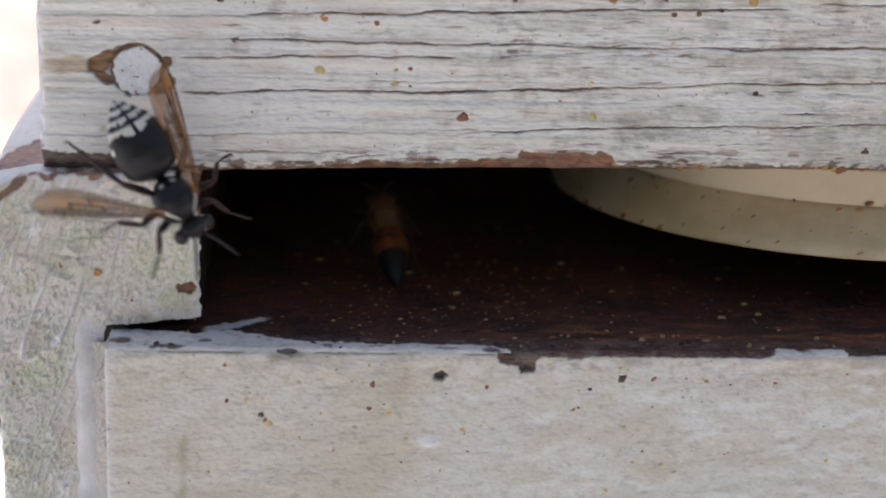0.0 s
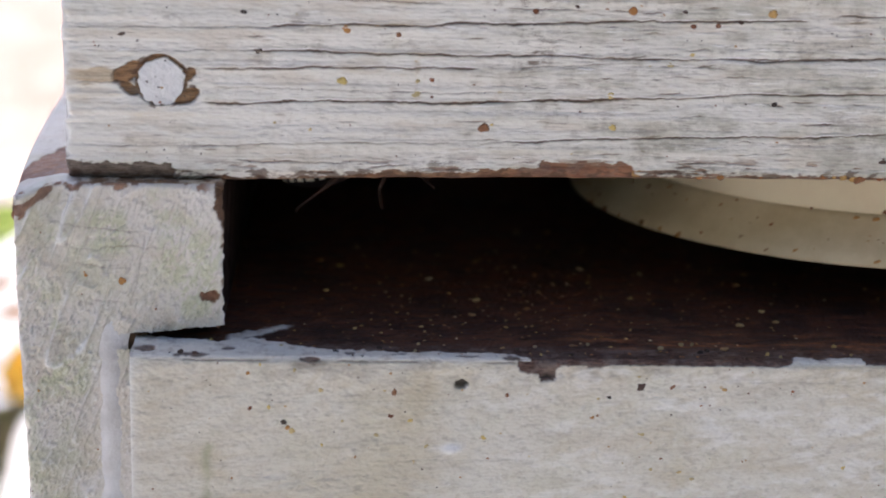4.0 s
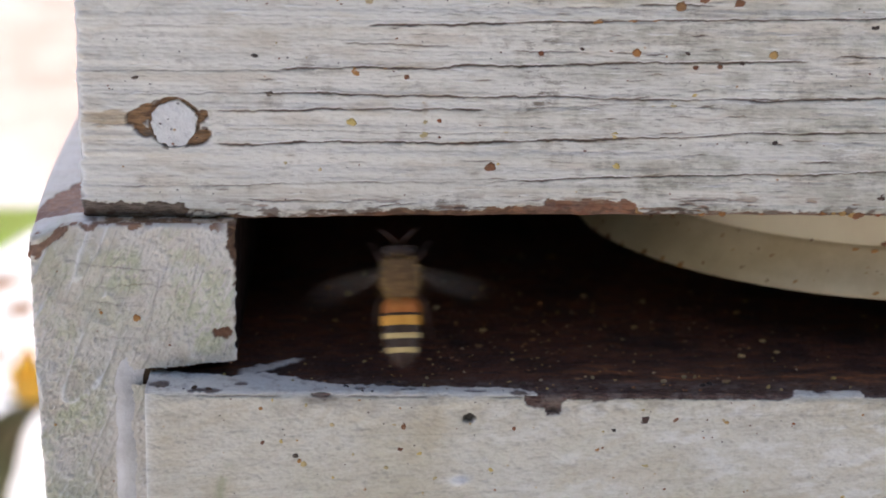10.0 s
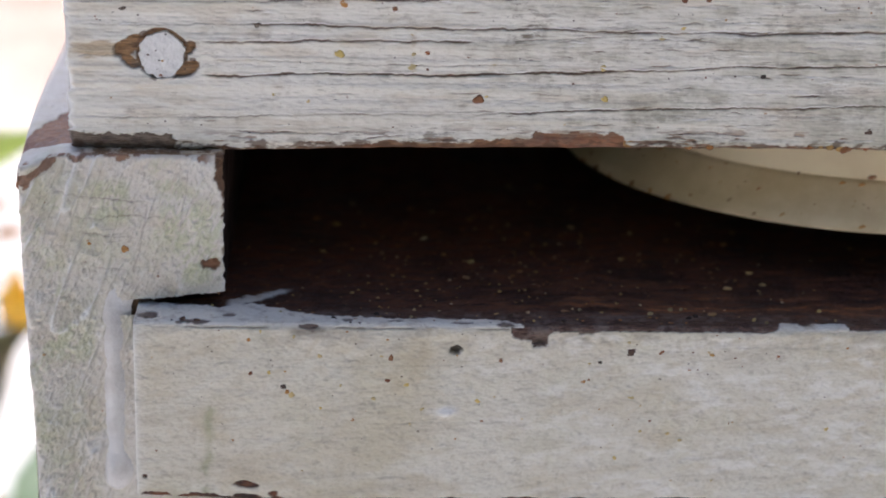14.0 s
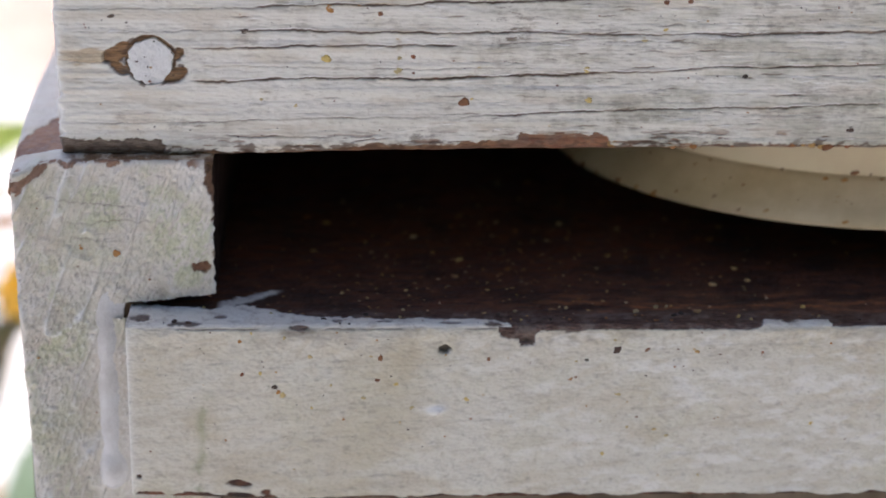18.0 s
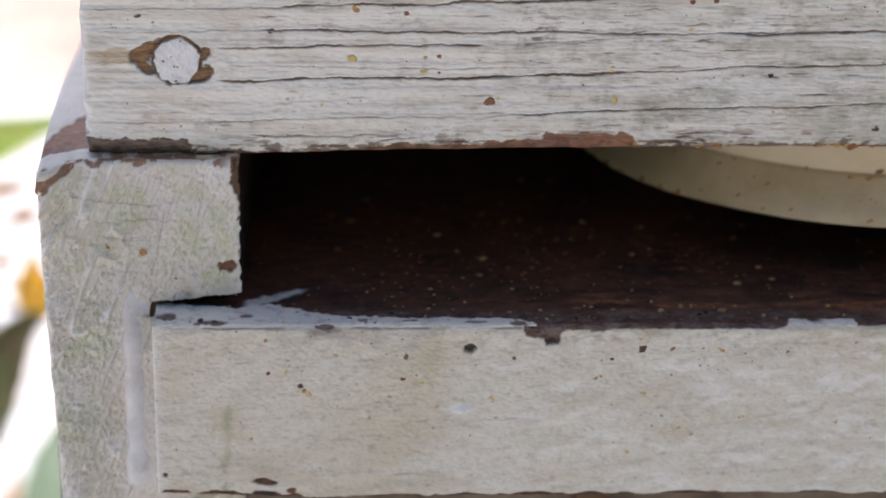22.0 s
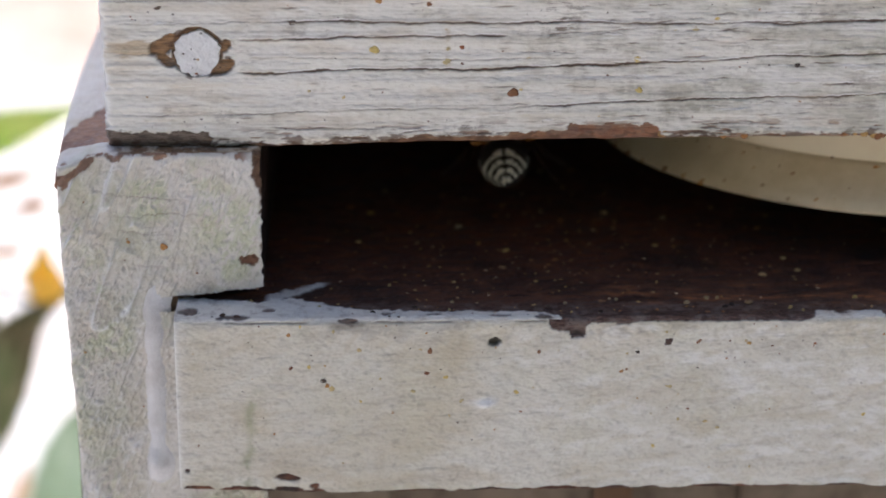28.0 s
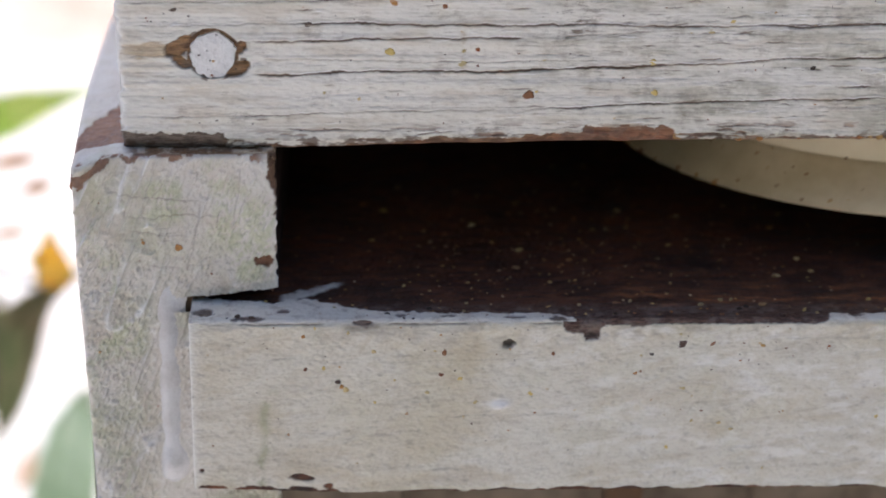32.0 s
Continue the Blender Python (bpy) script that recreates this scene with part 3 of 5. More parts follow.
    corner = step(1.5 * (fbm(x * 0.7, s * 0.9, 57) - 0.5) + 0.05 + 0.26 * step(-x, 40.5, 44) - np.abs(top_gap - 0.1) * 0.42, 0, 0.08) * step(-x, 25, 27)
    fleck = step(1 - np.hypot((x + 26.0 + 0.4 * (s - 5.2)) / 1.3, (s - 5.2) / 0.7) + 1.2 * (fbm(x * 1.4, s * 1.8, 95) - 0.5), 0, 0.15)
    back = s - RAIL_Y
    patch = step(back - 3.6 - 1.6 * fbm(x * 0.7, s * 0.4, 59), 0, 0.5) * step(7.5 + 2.4 * (x + 48) + 3 * fbm(x * 0.6, s * 0.6, 60) - back, 0, 0.5) * is_top
    seam = is_top * step(x, -42.5, -40) * step(fbm(x * 0.7, s * 0.9, 87), 0.40, 0.52) * step(back, 5, 4)
    bare = np.maximum.reduce([edge, corner * 0.9, fleck, patch, seam])
    primer = np.maximum(patch, np.maximum(fleck, 0.8 * corner))
    # Highlights painted on the fold crests and bumps, then real white edge chips.
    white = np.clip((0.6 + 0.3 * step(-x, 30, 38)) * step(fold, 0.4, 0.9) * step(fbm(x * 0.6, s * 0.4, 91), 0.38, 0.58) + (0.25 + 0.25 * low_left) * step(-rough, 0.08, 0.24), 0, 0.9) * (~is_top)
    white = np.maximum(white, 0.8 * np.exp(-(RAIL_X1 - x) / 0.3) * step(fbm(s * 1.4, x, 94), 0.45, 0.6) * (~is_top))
    crack = np.maximum.reduce([crack, 0.8 * edge, 0.55 * fleck])
    y = y + np.where(is_top, 0, side + 0.5 - np.sqrt(np.clip(0.25 - crest**2, 0, None)) + relief - ridges + 0.2 * bare + 0.25 * crack)
    z = z - np.where(is_top, side + 0.3 * relief + 0.15 * bare + 0.5 * np.exp(-back / 0.4), 0)
    notch = (x > np.where(z > -1.3, -36.9, -34.9)) & (z < 0.55 + 0.1 * (x + 35) + 0.3 * (fbm(x * 0.6, x * 0, 61) - 0.5)) & ~is_top
    notch = notch & (z > -22.7)
    keep = ~(notch[:-1, :-1] | notch[1:, 1:])
    bow = np.interp(y, [6, 14, 29, 43, 66, 100], [0, -0.4, -1.4, -2.1, -2.8, -3.2]) * is_top * np.clip((RAIL_X1 - x) / 12, 0, 1)
    taper = 0.8 * step(-z, -10, 26) * np.clip(1 - (x - RAIL_X0) / 8, 0, 1) * (~is_top)
    jag = 0.55 * (fbm(s * 1.1, s * 0, 85, 3) - 0.5) * np.exp(-(RAIL_X1 - x) / 0.5) * (~is_top)
    P = np.stack([x + bow + taper + jag, y, z], -1)
    n, rows = len(x1), len(s)
    left = np.arange(rows) * n
    right = np.array([r * n + n - 1 for r in range(rows) if r >= nf or front[r] > 1.9])
    sides = [(left, [(RAIL_X0, 500, -32)]), (right[::-1], [(RAIL_X1, RAIL_Y + 0.6, 1.7), (RAIL_X1, 500, 1.7)])]
    return sheet("side_rail", P, [PAINT_RAIL, NEAR_BLACK], {"crack": crack, "bare": bare, "primer": primer, "algae": damp, "chalk_and_glint": white, "tan": np.maximum(dry * 0.55, 0.85 * is_top * step(x, -42, -39)), "dirt": np.clip(0.35 * step(fbm(x * 1.2, s * 1.2, 62), 0.6, 0.78), 0, 1)}, keep, sides, (0, 1))


# Dark filler added inside the hollow rail mesh, keeps daylight out of the notch.
part("rail_filler", box(-47.6, -34.9, 7.7, 498, -31.5, 16.5), INNER_WOOD, bottom_board)
part("rail_filler", box(-34.9, -25.0, 7.7, 498, -31.5, -22.8), INNER_WOOD, bottom_board)
piece("side_rail", side_rail(), bottom_board, "chalky white rail end with cracked paint, greenish algae and red primer")
part("side_rail", box(353.5, 377, 6, 500, -32, 18.3, 1.0), SIDE_PAINT, bottom_board)
part("back_rail", box(-24.4, 353.4, 480, 500, 0.1, 18.3, 0.6), INNER_WOOD, bottom_board)
part("rail_filler", box(-37.2, -33.2, 6.9, 30, -2.2, 0.35, 0.3), RUSTY_WOOD, bottom_board)
FLOOR_X0, FLOOR_LOW = -34.6, -22.1


def face_relief(x, s):
    return 0.3 * (fbm(x * 0.10, s * 0.7 - x * 0.06, 79, 4) - 0.5) + 0.3 * (fbm(x * 0.6, s * 1.0 - x * 0.05, 80, 4) - 0.5) + 0.24 * (fbm(x * 3.5, s * 5, 83, 2) - 0.5)


def floor_board():
    x1 = spans((FLOOR_X0, 60, 0.19), (60, 372, 9))
    front, top = spans((FLOOR_LOW, -0.9, 0.11), (-0.9, 0, 0.09)), spans((0.09, 0.9, 0.09), (0.9, 70, 0.3), (70, 479, 12))
    s = np.concatenate([front, top])
    x, s = np.meshgrid(x1, s)
    r = 0.9
    y = np.where(s > 0, s, 0.0)
    z = np.where(s < 0, s, 0.0)
    turn = np.clip((s + r) / (2 * r), 0, 1) * math.pi / 2
    bend = np.abs(s) < r
    y, z = np.where(bend, r - r * np.cos(turn), y), np.where(bend, -r + r * np.sin(turn), z)
    low = np.interp(x, [-34, -20, 10, 45, 60], [0.15, -0.55, -0.45, -0.3, -0.3]) + 0.3 * (fbm(x * 0.4, x * 0, 70) - 0.5)
    z = z + low * step(s, -16, FLOOR_LOW)
    wob = 0.8 * (fbm(x * 0.6, s * 0.6, 71) - 0.5) + 0.5 * (fbm(x * 2.4, s * 2.4, 72, 2) - 0.5)
    reach = np.interp(x, [-34.6, -24.5, -21, -17.2, -16.6, -13, 0, 8, 10.4, 10.8, 40.6, 41, 48.8, 49.2, 60], [7, 5.6, 6.6, 5.0, 4.2, 3.0, 2.2, 1.9, 1.4, -0.9, -0.8, 1.5, 1.7, -0.7, -1.0])
    brush = step(1 - np.abs(s - (7.2 + 0.72 * (x + 23))) / (1.7 - 0.16 * (x + 23)) + 1.3 * (fbm(x * 0.5, s * 2.5, 81) - 0.5), 0, 0.3) * step(x, -24.6, -23.5) * step(x, -16.2, -18)
    notch = 1.1 * step(1 - np.abs(x - 11.6) / 2.6 + 0.6 * wob, 0, 0.25) + 0.9 * step(1 - np.abs(x - 12.6) / 1.0 + 0.7 * wob, 0, 0.25)
    chip = np.where(s < 0, -0.15 - notch + 0.5 * wob * (x > 8) - 0.5 * step(x, 8, 11) * step(x, 41, 39) - 0.5 * step(x, 9, 12) * step(x, 30, 14) * step(fbm(x * 0.5, x * 0, 92), 0.3, 0.6), reach + 1.4 * wob)
    bare = np.where(s < 0, step(s - chip, 0, 0.12) * (step(x, 8, 10.5) * step(x, 41, 40) + step(x, 48.8, 49.2) > 0.5), step(s - chip, -0.1, 0.25))
    bare = np.where(s > 2, bare * (1 - 0.85 * brush), bare)
    flakes = np.zeros_like(x)
    for cx, cs, a, b in ((-33.0, 2.6, 1.5, 1.5), (-27.8, 0.7, 2.0, 0.8), (-23.6, 2.9, 0.9, 0.5), (-14.3, -0.2, 1.2, 0.5), (-9.8, 1.6, 0.8, 0.5), (-4.2, 1.3, 1.3, 0.5), (3.4, 1.0, 1.4, 0.5), (8.6, 0.5, 1.2, 0.8), (44, 1.2, 1.0, 0.5)):
        flakes = np.maximum(flakes, step(1 - np.hypot((x - cx) / a, (s - cs) / b) + 0.9 * wob, 0, 0.2))
    flakes = flakes * 0.9
    hole = step(1 - np.hypot((x - 2.86) / 0.8, (s + 3.1) / 0.62) + 1.1 * wob, 0, 0.2)
    worn_low = step(0.7 * (fbm(x * 0.25, x * 0, 74) - 0.40) * 2 - (s - FLOOR_LOW), 0, 0.1)
    for cx, cs, a, b in ((-32.4, FLOOR_LOW + 0.15, 2.2, 0.4), (-26.8, FLOOR_LOW + 0.2, 2.3, 0.45), (-21.6, -20.2, 1.5, 0.45), (-18.4, -21.3, 0.7, 0.4), (-21.5, FLOOR_LOW + 0.25, 1.9, 0.5), (-33.6, -19.6, 0.3, 0.3)):
        worn_low = np.maximum(worn_low, step(1 - np.hypot((x - cx) / a, (s - cs) / b) + 0.9 * wob, 0, 0.2))
    bare = np.maximum.reduce([bare, flakes, worn_low * (s < 0)])
    primer = step(s, 6.5, 3.0) * (s > -3)
    lip = step(s, -0.5, 0.1)
    crack = 0.9 * hole * step(fbm(x * 1.6, s * 1.6, 75), 0.42, 0.5) + 0.6 * cracked(x, np.where(s < 0, s, 99), [(0.3, [(-20, -5.4), (8, -5.0)]), (0.2, [(-30, -7.4), (-10, -7.0)]), (0.35, [(-8, -12.6), (10, -12.2)])], [(24, -33, 55, -21, -2)], 77)[0] + 0.6 * np.exp(-(((s + 0.45 + 0.25 * wob) / 0.13) ** 2)) * step(fbm(x * 0.3, x * 0, 84), 0.35, 0.55) * (x < 9) + np.exp(-(((x - 12.6) / 0.7) ** 2 + ((s + 1.9) / 0.5) ** 2))
    crack = np.clip(crack, 0, 1) * (s < 0.5)
    algae = 0.7 * np.exp(-(((x + 25.9 - 0.1 * (s + 14) + 0.4 * np.sin(s * 0.9)) / 0.6) ** 2)) * step(-s, 8, 10.5) * step(fbm(x * 0.8, s * 0.5, 82), 0.3, 0.55) * (s < 0)
    dirt = np.clip(0.2 * step(fbm(x * 0.9, s * 1.6, 78), 0.66, 0.80) * (s < 0) + 0.22 * step(fbm(x * 0.5, s * 0.8, 97), 0.5, 0.7) * step(s, -5, -1.5) * (s < 0) + 0.6 * np.exp(-(((x + 14.5) / 2.5) ** 2 + ((s + 0.9) / 0.7) ** 2)) , 0, 1)
    bumps = 0.8 * np.exp(-(((x - 1.96 - 0.35 * (s + 11)) / 0.95) ** 2 + ((s + 11.0) / 0.55) ** 2)) + 0.3 * np.exp(-(((x + 9.4) / 0.4) ** 2 + ((s + 11.5) / 0.5) ** 2))
    chalk_and_glint = np.clip(1.0 * np.exp(-(x + 34.6) / 0.5) + 1.5 * np.exp(-(((x - 1.8 - 0.35 * (s + 11)) / 1.05) ** 2 + ((s + 10.9) / 0.6) ** 2)) + 0.9 * np.exp(-(((x - 3.3) / 0.35) ** 2 + ((s + 3.45) / 0.25) ** 2)) + 0.65 * step(0.5 * fbm(x * 0.12 + 0.3 * s, s * 0.5 - x * 0.06, 86) + 0.5 * fbm(x * 0.6, s * 1.3 - x * 0.1, 99), 0.5, 0.72) * step(x, -30, 34) * (s < -1), 0, 1)
    rust = 0.85 * step(x, 6, 24) * step(s, 14, 5) * step(fbm(x * 0.18, s * 0.9, 98), 0.46, 0.62) * (s > 0.3)
    relief = face_relief(x, s)
    gone = 0.22 * bare + 0.35 * crack + 0.5 * hole
    y = y + np.where(s < 0.45, relief - bumps + gone, 0)
    z = z - np.where(s >= 0.45, 0.18 * bare + 0.8 * relief, 0) - 0.12 * notch * (np.abs(s) < 2.2)
    P = np.stack([x, y, z], -1)
    n, rows = len(x1), len(s)
    left, right = np.arange(rows) * n, np.arange(rows) * n + n - 1
    sides = [(left, [(FLOOR_X0, 479, FLOOR_LOW)]), (right[::-1], [(372, 479, FLOOR_LOW)]), (np.arange(n)[::-1], [(FLOOR_X0, 479, FLOOR_LOW), (372, 479, FLOOR_LOW)])]
    return sheet("floor_board", P, FLOOR_WOOD, {"crack": crack, "bare": bare, "primer": primer, "lip": lip, "dirt": dirt, "algae": algae, "chalk_and_glint": chalk_and_glint, "rust": rust}, None, sides)


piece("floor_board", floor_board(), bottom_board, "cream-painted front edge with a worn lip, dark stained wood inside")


def caulk_bead():
    bm = bmesh.new()
    rows, n, prev = 110, 16, None
    for k in range(rows + 1):
        z = -24.4 + 27.4 * k / rows
        end = min(1.0, k / 4, (rows - k) / 16)
        blob = math.exp(-(((z + 21.6) / 1.9) ** 2))
        lift = 0.25 * noise.noise((z * 0.35, 5, 0)) + 0.12 * noise.noise((z * 1.1, 8, 0))
        w = (1.75 + 0.2 * noise.noise((z * 0.25, 1, 0)) + 0.2 * blob + 0.7 * math.exp(-(((z - 1.2) / 1.4) ** 2))) * max(end, 0.05) ** 0.5
        d = (0.72 + 0.6 * lift + 0.8 * blob) * max(end, 0.02) ** 0.6
        cx = -37.25 + 0.18 * noise.noise((z * 0.2, 9, 0)) + 0.8 * max(0.0, (z + 0.5) / 3.5)
        row = []
        for i in range(n + 1):
            u = i / n
            h = d * math.sin(math.pi * u**0.66) ** 1.25 - 0.2 * u * (1 - blob)
            row.append(bm.verts.new(((cx + w * (2 * u - 1)) * MM, (RAIL_Y + 0.22 - h) * MM, z * MM)))
        if prev:
            for i in range(n):
                bm.faces.new((prev[i], prev[i + 1], row[i + 1], row[i]))
        prev = row
    return bm


part("caulk_bead", caulk_bead(), CAULK, bottom_board, "smooth white bead of caulk")

for bx in (10, 300):
    stand = thing("hive_stand", "dark timber bearer under the hive", "stand", "bearers under the hive")
    part("bearer", box(bx, bx + 50, 60, 410, -258, FLOOR_LOW - 0.7, 2), OLD_WOOD, stand)
stand = thing("hive_stand", "greyed brown boards standing upright under the hive front", "stand")
for x0, x1, y0 in ((-34.6, -8.7, 34), (-9.1, 20.3, 35), (19.9, 25.3, 33), (24.9, 41.4, 36), (41.0, 140.4, 34), (140.0, 371, 35)):
    part("plank", box(x0, x1, y0, y0 + 18, -258, FLOOR_LOW - 0.8, 0.8), GREY_WOOD if x0 != 19.9 else RUSTY_WOOD, stand)


# ---- white lid on a dark block inside the entrance ----
def lathe(profile, n=96, cx=0.0, cy=0.0):
    bm = bmesh.new()
    prev = None
    for r, z in profile:
        row = [bm.verts.new(((cx + r * math.cos(2 * math.pi * i / n)) * MM, (cy + r * math.sin(2 * math.pi * i / n)) * MM, z * MM)) for i in range(n)]
        if prev:
            for i in range(n):
                j = (i + 1) % n
                bm.faces.new((prev[i], prev[j], row[j], row[i]))
        prev = row
    return bm


LID = (62.5, 55.2)
feeder_lid = thing("feeder_lid", "round stained white plastic lid inside the hive entrance", "lid")
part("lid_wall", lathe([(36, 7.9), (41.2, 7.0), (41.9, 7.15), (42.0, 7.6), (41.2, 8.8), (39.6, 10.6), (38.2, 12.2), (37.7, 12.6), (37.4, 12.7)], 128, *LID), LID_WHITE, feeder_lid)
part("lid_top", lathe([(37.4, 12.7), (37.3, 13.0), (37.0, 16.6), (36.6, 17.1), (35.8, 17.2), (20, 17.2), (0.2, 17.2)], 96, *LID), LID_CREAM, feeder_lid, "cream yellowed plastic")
lid_block = thing("lid_block", "dark wooden block under the white lid", "block")
part("block", box(48, 88, 48, 84, 0.1, 7.6, 0.5), INNER_WOOD, lid_block)


# ---- small deposits: propolis spots, pollen and wax crumbs ----
def blobs(name, spots, mat, axis, seed):
    """Flattened crumbs in one mesh; spots are (x, y, z, radius, stretch)."""
    t = bmesh.new()
    bmesh.ops.create_icosphere(t, subdivisions=2, radius=1.0)
    t.verts.ensure_lookup_table()
    V = np.array([v.co[:] for v in t.verts])
    F = np.array([[v.index for v in f.verts] for f in t.faces])
    t.free()
    rng = np.random.default_rng(seed)
    verts, faces = [], []
    for k, (x, y, z, r, st) in enumerate(spots):
        q = rng.uniform(0, 6.3, 4)
        w = V * (1 + 0.2 * np.sin(V[:, :1] * 2.2 + q[0]) * np.sin(V[:, 2:] * 2.6 + q[1]) + 0.12 * np.sin(V[:, :1] * 5 + q[2] + V[:, 2:] * 4) + 0.16 * (rng.random((len(V), 1)) - 0.5))
        flat = 0.18 if axis == "y" else 0.5
        sc = np.array([r * st, r * flat, r]) if axis == "y" else np.array([r * st, r, r * flat])
        a = rng.uniform(-0.5, 0.5)
        if axis == "y":
            w = w @ np.array([[math.cos(a), 0, math.sin(a)], [0, 1, 0], [-math.sin(a), 0, math.cos(a)]])
        verts.append((w * sc + (x, y, z)) * MM)
        faces.append(F + k * len(V))
    return mesh_of(name, np.concatenate(verts).tolist(), np.concatenate(faces).tolist(), mat)


rng = random.Random(5)
BIG = [(-10.6, 35.9, 0.5), (-4.8, 35.4, 0.3), (-6.3, 35.8, 0.3), (-21.0, 35.3, 0.25), (-24.5, 31.8, 0.3), (-1.0, 30.3, 0.3), (-4.2, 26.6, 0.2), (-8.4, 23.2, 0.25), (5.0, 24.7, 0.62), (21.5, 38.5, 0.45), (28.4, 36.9, 0.3), (31.2, 37.0, 0.28),
       (37.7, 30.8, 0.33), (37.4, 38.5, 0.5), (18.9, 31.8, 0.4), (20.8, 41.9, 0.6), (16.9, 41.9, 0.5), (12.2, 41.8, 0.5), (23.6, 42.2, 0.4), (26.3, 43.9, 0.6), (28.9, 44.8, 0.5), (33.0, 44.4, 0.5), (10.5, 38.3, 0.33)]
DARK = [(-22.2, 37.6, 0.25), (-35.8, 34.9, 0.25), (-40.7, 26.2, 0.35), (-12.2, 26.6, 0.25), (48.9, 41.9, 0.33), (38.2, 28.1, 0.24), (27.4, 38.5, 0.2), (15.2, 38.9, 0.2), (33.8, 37.4, 0.2), (7.9, 41.3, 0.14), (-20.5, 33.2, 0.3), (51.3, 21.8, 0.5)]
PALE = [(-33.9, 25.9, 0.35), (-9.2, 44.1, 0.4), (-14.7, 24.3, 0.3), (-27.0, 26.7, 0.25), (-2.7, 28.6, 0.4), (26.1, 32.4, 0.33), (28.5, 33.7, 0.33), (6.8, 29.1, 0.3), (19.4, 28.8, 0.35), (19.8, 25.1, 0.4), (-2.8, 32.3, 0.2), (-2.6, 30.1, 0.22), (-11.1, 30.0, 0.5), (27.5, 26.1, 0.3)]
spots = [(x, BOARD_Y + 0.03, z, r, 1.15) for x, z, r in BIG]
spots += [(rng.uniform(-40, 54), BOARD_Y + 0.05, rng.uniform(20.5, 45), rng.uniform(0.06, 0.15), rng.uniform(0.8, 1.6)) for _ in range(75)]
spots += [(rng.uniform(22, 54), BOARD_Y + 0.25, rng.uniform(19.3, 19.9), rng.uniform(0.2, 0.45), 1.3) for _ in range(16)]
tagged(piece("propolis", blobs("propolis", spots, PROPOLIS, "y", 1), hive_box, "brown propolis and dirt specks"), kind="stuff")
spots = [(rng.uniform(-40, 54), BOARD_Y + 0.06, rng.uniform(20, 45), rng.uniform(0.04, 0.11), rng.uniform(0.8, 1.7)) for _ in range(190)] + [(x, BOARD_Y + 0.02, z, r, 1.5) for x, z, r in DARK]
tagged(piece("grime", blobs("grime", spots, GRIME, "y", 6), hive_box, "small dark grime specks"), kind="stuff")
spots = [(rng.uniform(-30, 54), BOARD_Y + 0.06, rng.uniform(20, 45), rng.uniform(0.08, 0.2), rng.uniform(0.8, 1.5)) for _ in range(16)] + [(x, BOARD_Y + 0.04, z, r, 1.2) for x, z, r in PALE]
tagged(piece("wax", blobs("wax", spots, WAX, "y", 7), hive_box, "yellow wax and pollen smears"), kind="stuff")
def on_face(spots):
    """Settles specks of (x, z, radius, stretch) on the relief of the bottom board's front."""
    return [(x, float(face_relief(np.array(x), np.array(z))) - 0.02, z, r, st) for x, z, r, st in spots]


spots = on_face([(-16.9, -8.5, 0.32, 1.2), (-4.75, -4.2, 0.5, 0.6), (-5.1, -7.0, 0.28, 1.2), (17.9, -7.0, 0.32, 1.1), (-23.2, -14.8, 0.16, 1), (40.9, -3.6, 0.4, 0.8), (18.6, -6.8, 0.16, 1), (-21.3, -2.0, 0.25, 1), (8.1, -4.4, 0.26, 0.9), (-9.2, -12.0, 0.22, 1.1), (-21.1, -6.2, 0.25, 1), (27.0, -3.2, 0.3, 1.5), (33.0, -3.4, 0.22, 1.3)]
                + [(rng.uniform(-34, 54), -0.9 - 20 * rng.random() ** 2.2, rng.uniform(0.05, 0.15), rng.uniform(0.7, 1.7)) for _ in range(34)])
tagged(piece("propolis", blobs("propolis", spots, PROPOLIS, "y", 2), bottom_board, "orange and brown propolis specks"), kind="stuff")
spots = on_face([(-17.3, -7.9, 0.3, 1.2), (23.4, -3.2, 0.5, 1.2), (19.8, -4.5, 0.25, 1)] + [(rng.uniform(-34, 54), -0.6 - 20 * rng.random() ** 1.8, rng.uniform(0.04, 0.1), rng.uniform(0.7, 1.9)) for _ in range(40)])
spots += [(rng.uniform(-33, 54), rng.uniform(0.4, 4), 0.0, rng.uniform(0.1, 0.3), 1.3) for _ in range(16)]
tagged(piece("grime", blobs("grime", spots, GRIME, "y", 8), bottom_board, "dark grime specks"), kind="stuff")
spots = on_face([(-16.4, -8.9, 0.4, 0.9)] + [(rng.uniform(-33, 54), -1.0 - 20 * rng.random() ** 1.5, rng.uniform(0.1, 0.28), rng.uniform(0.7, 1.8)) for _ in range(30)])
spots += [(rng.uniform(-30, 54), rng.uniform(1.5, 6), 0.0, rng.uniform(0.1, 0.3), 1.2) for _ in range(14)]
tagged(piece("wax", blobs("wax", spots, WAX, "y", 9), bottom_board, "yellow wax smears"), kind="stuff")
spots = [(-36.0, 5.9, 6.9, 0.42, 1.1), (-48.0, 7.0, 14.4, 0.6, 0.8)] + [(rng.uniform(-47, -25), 5.9, rng.uniform(-24, 17), rng.uniform(0.07, 0.2), 1.2) for _ in range(30)]
tagged(piece("propolis", blobs("propolis", spots, PROPOLIS, "y", 10), bottom_board, "brown specks on the rail end"), kind="stuff")
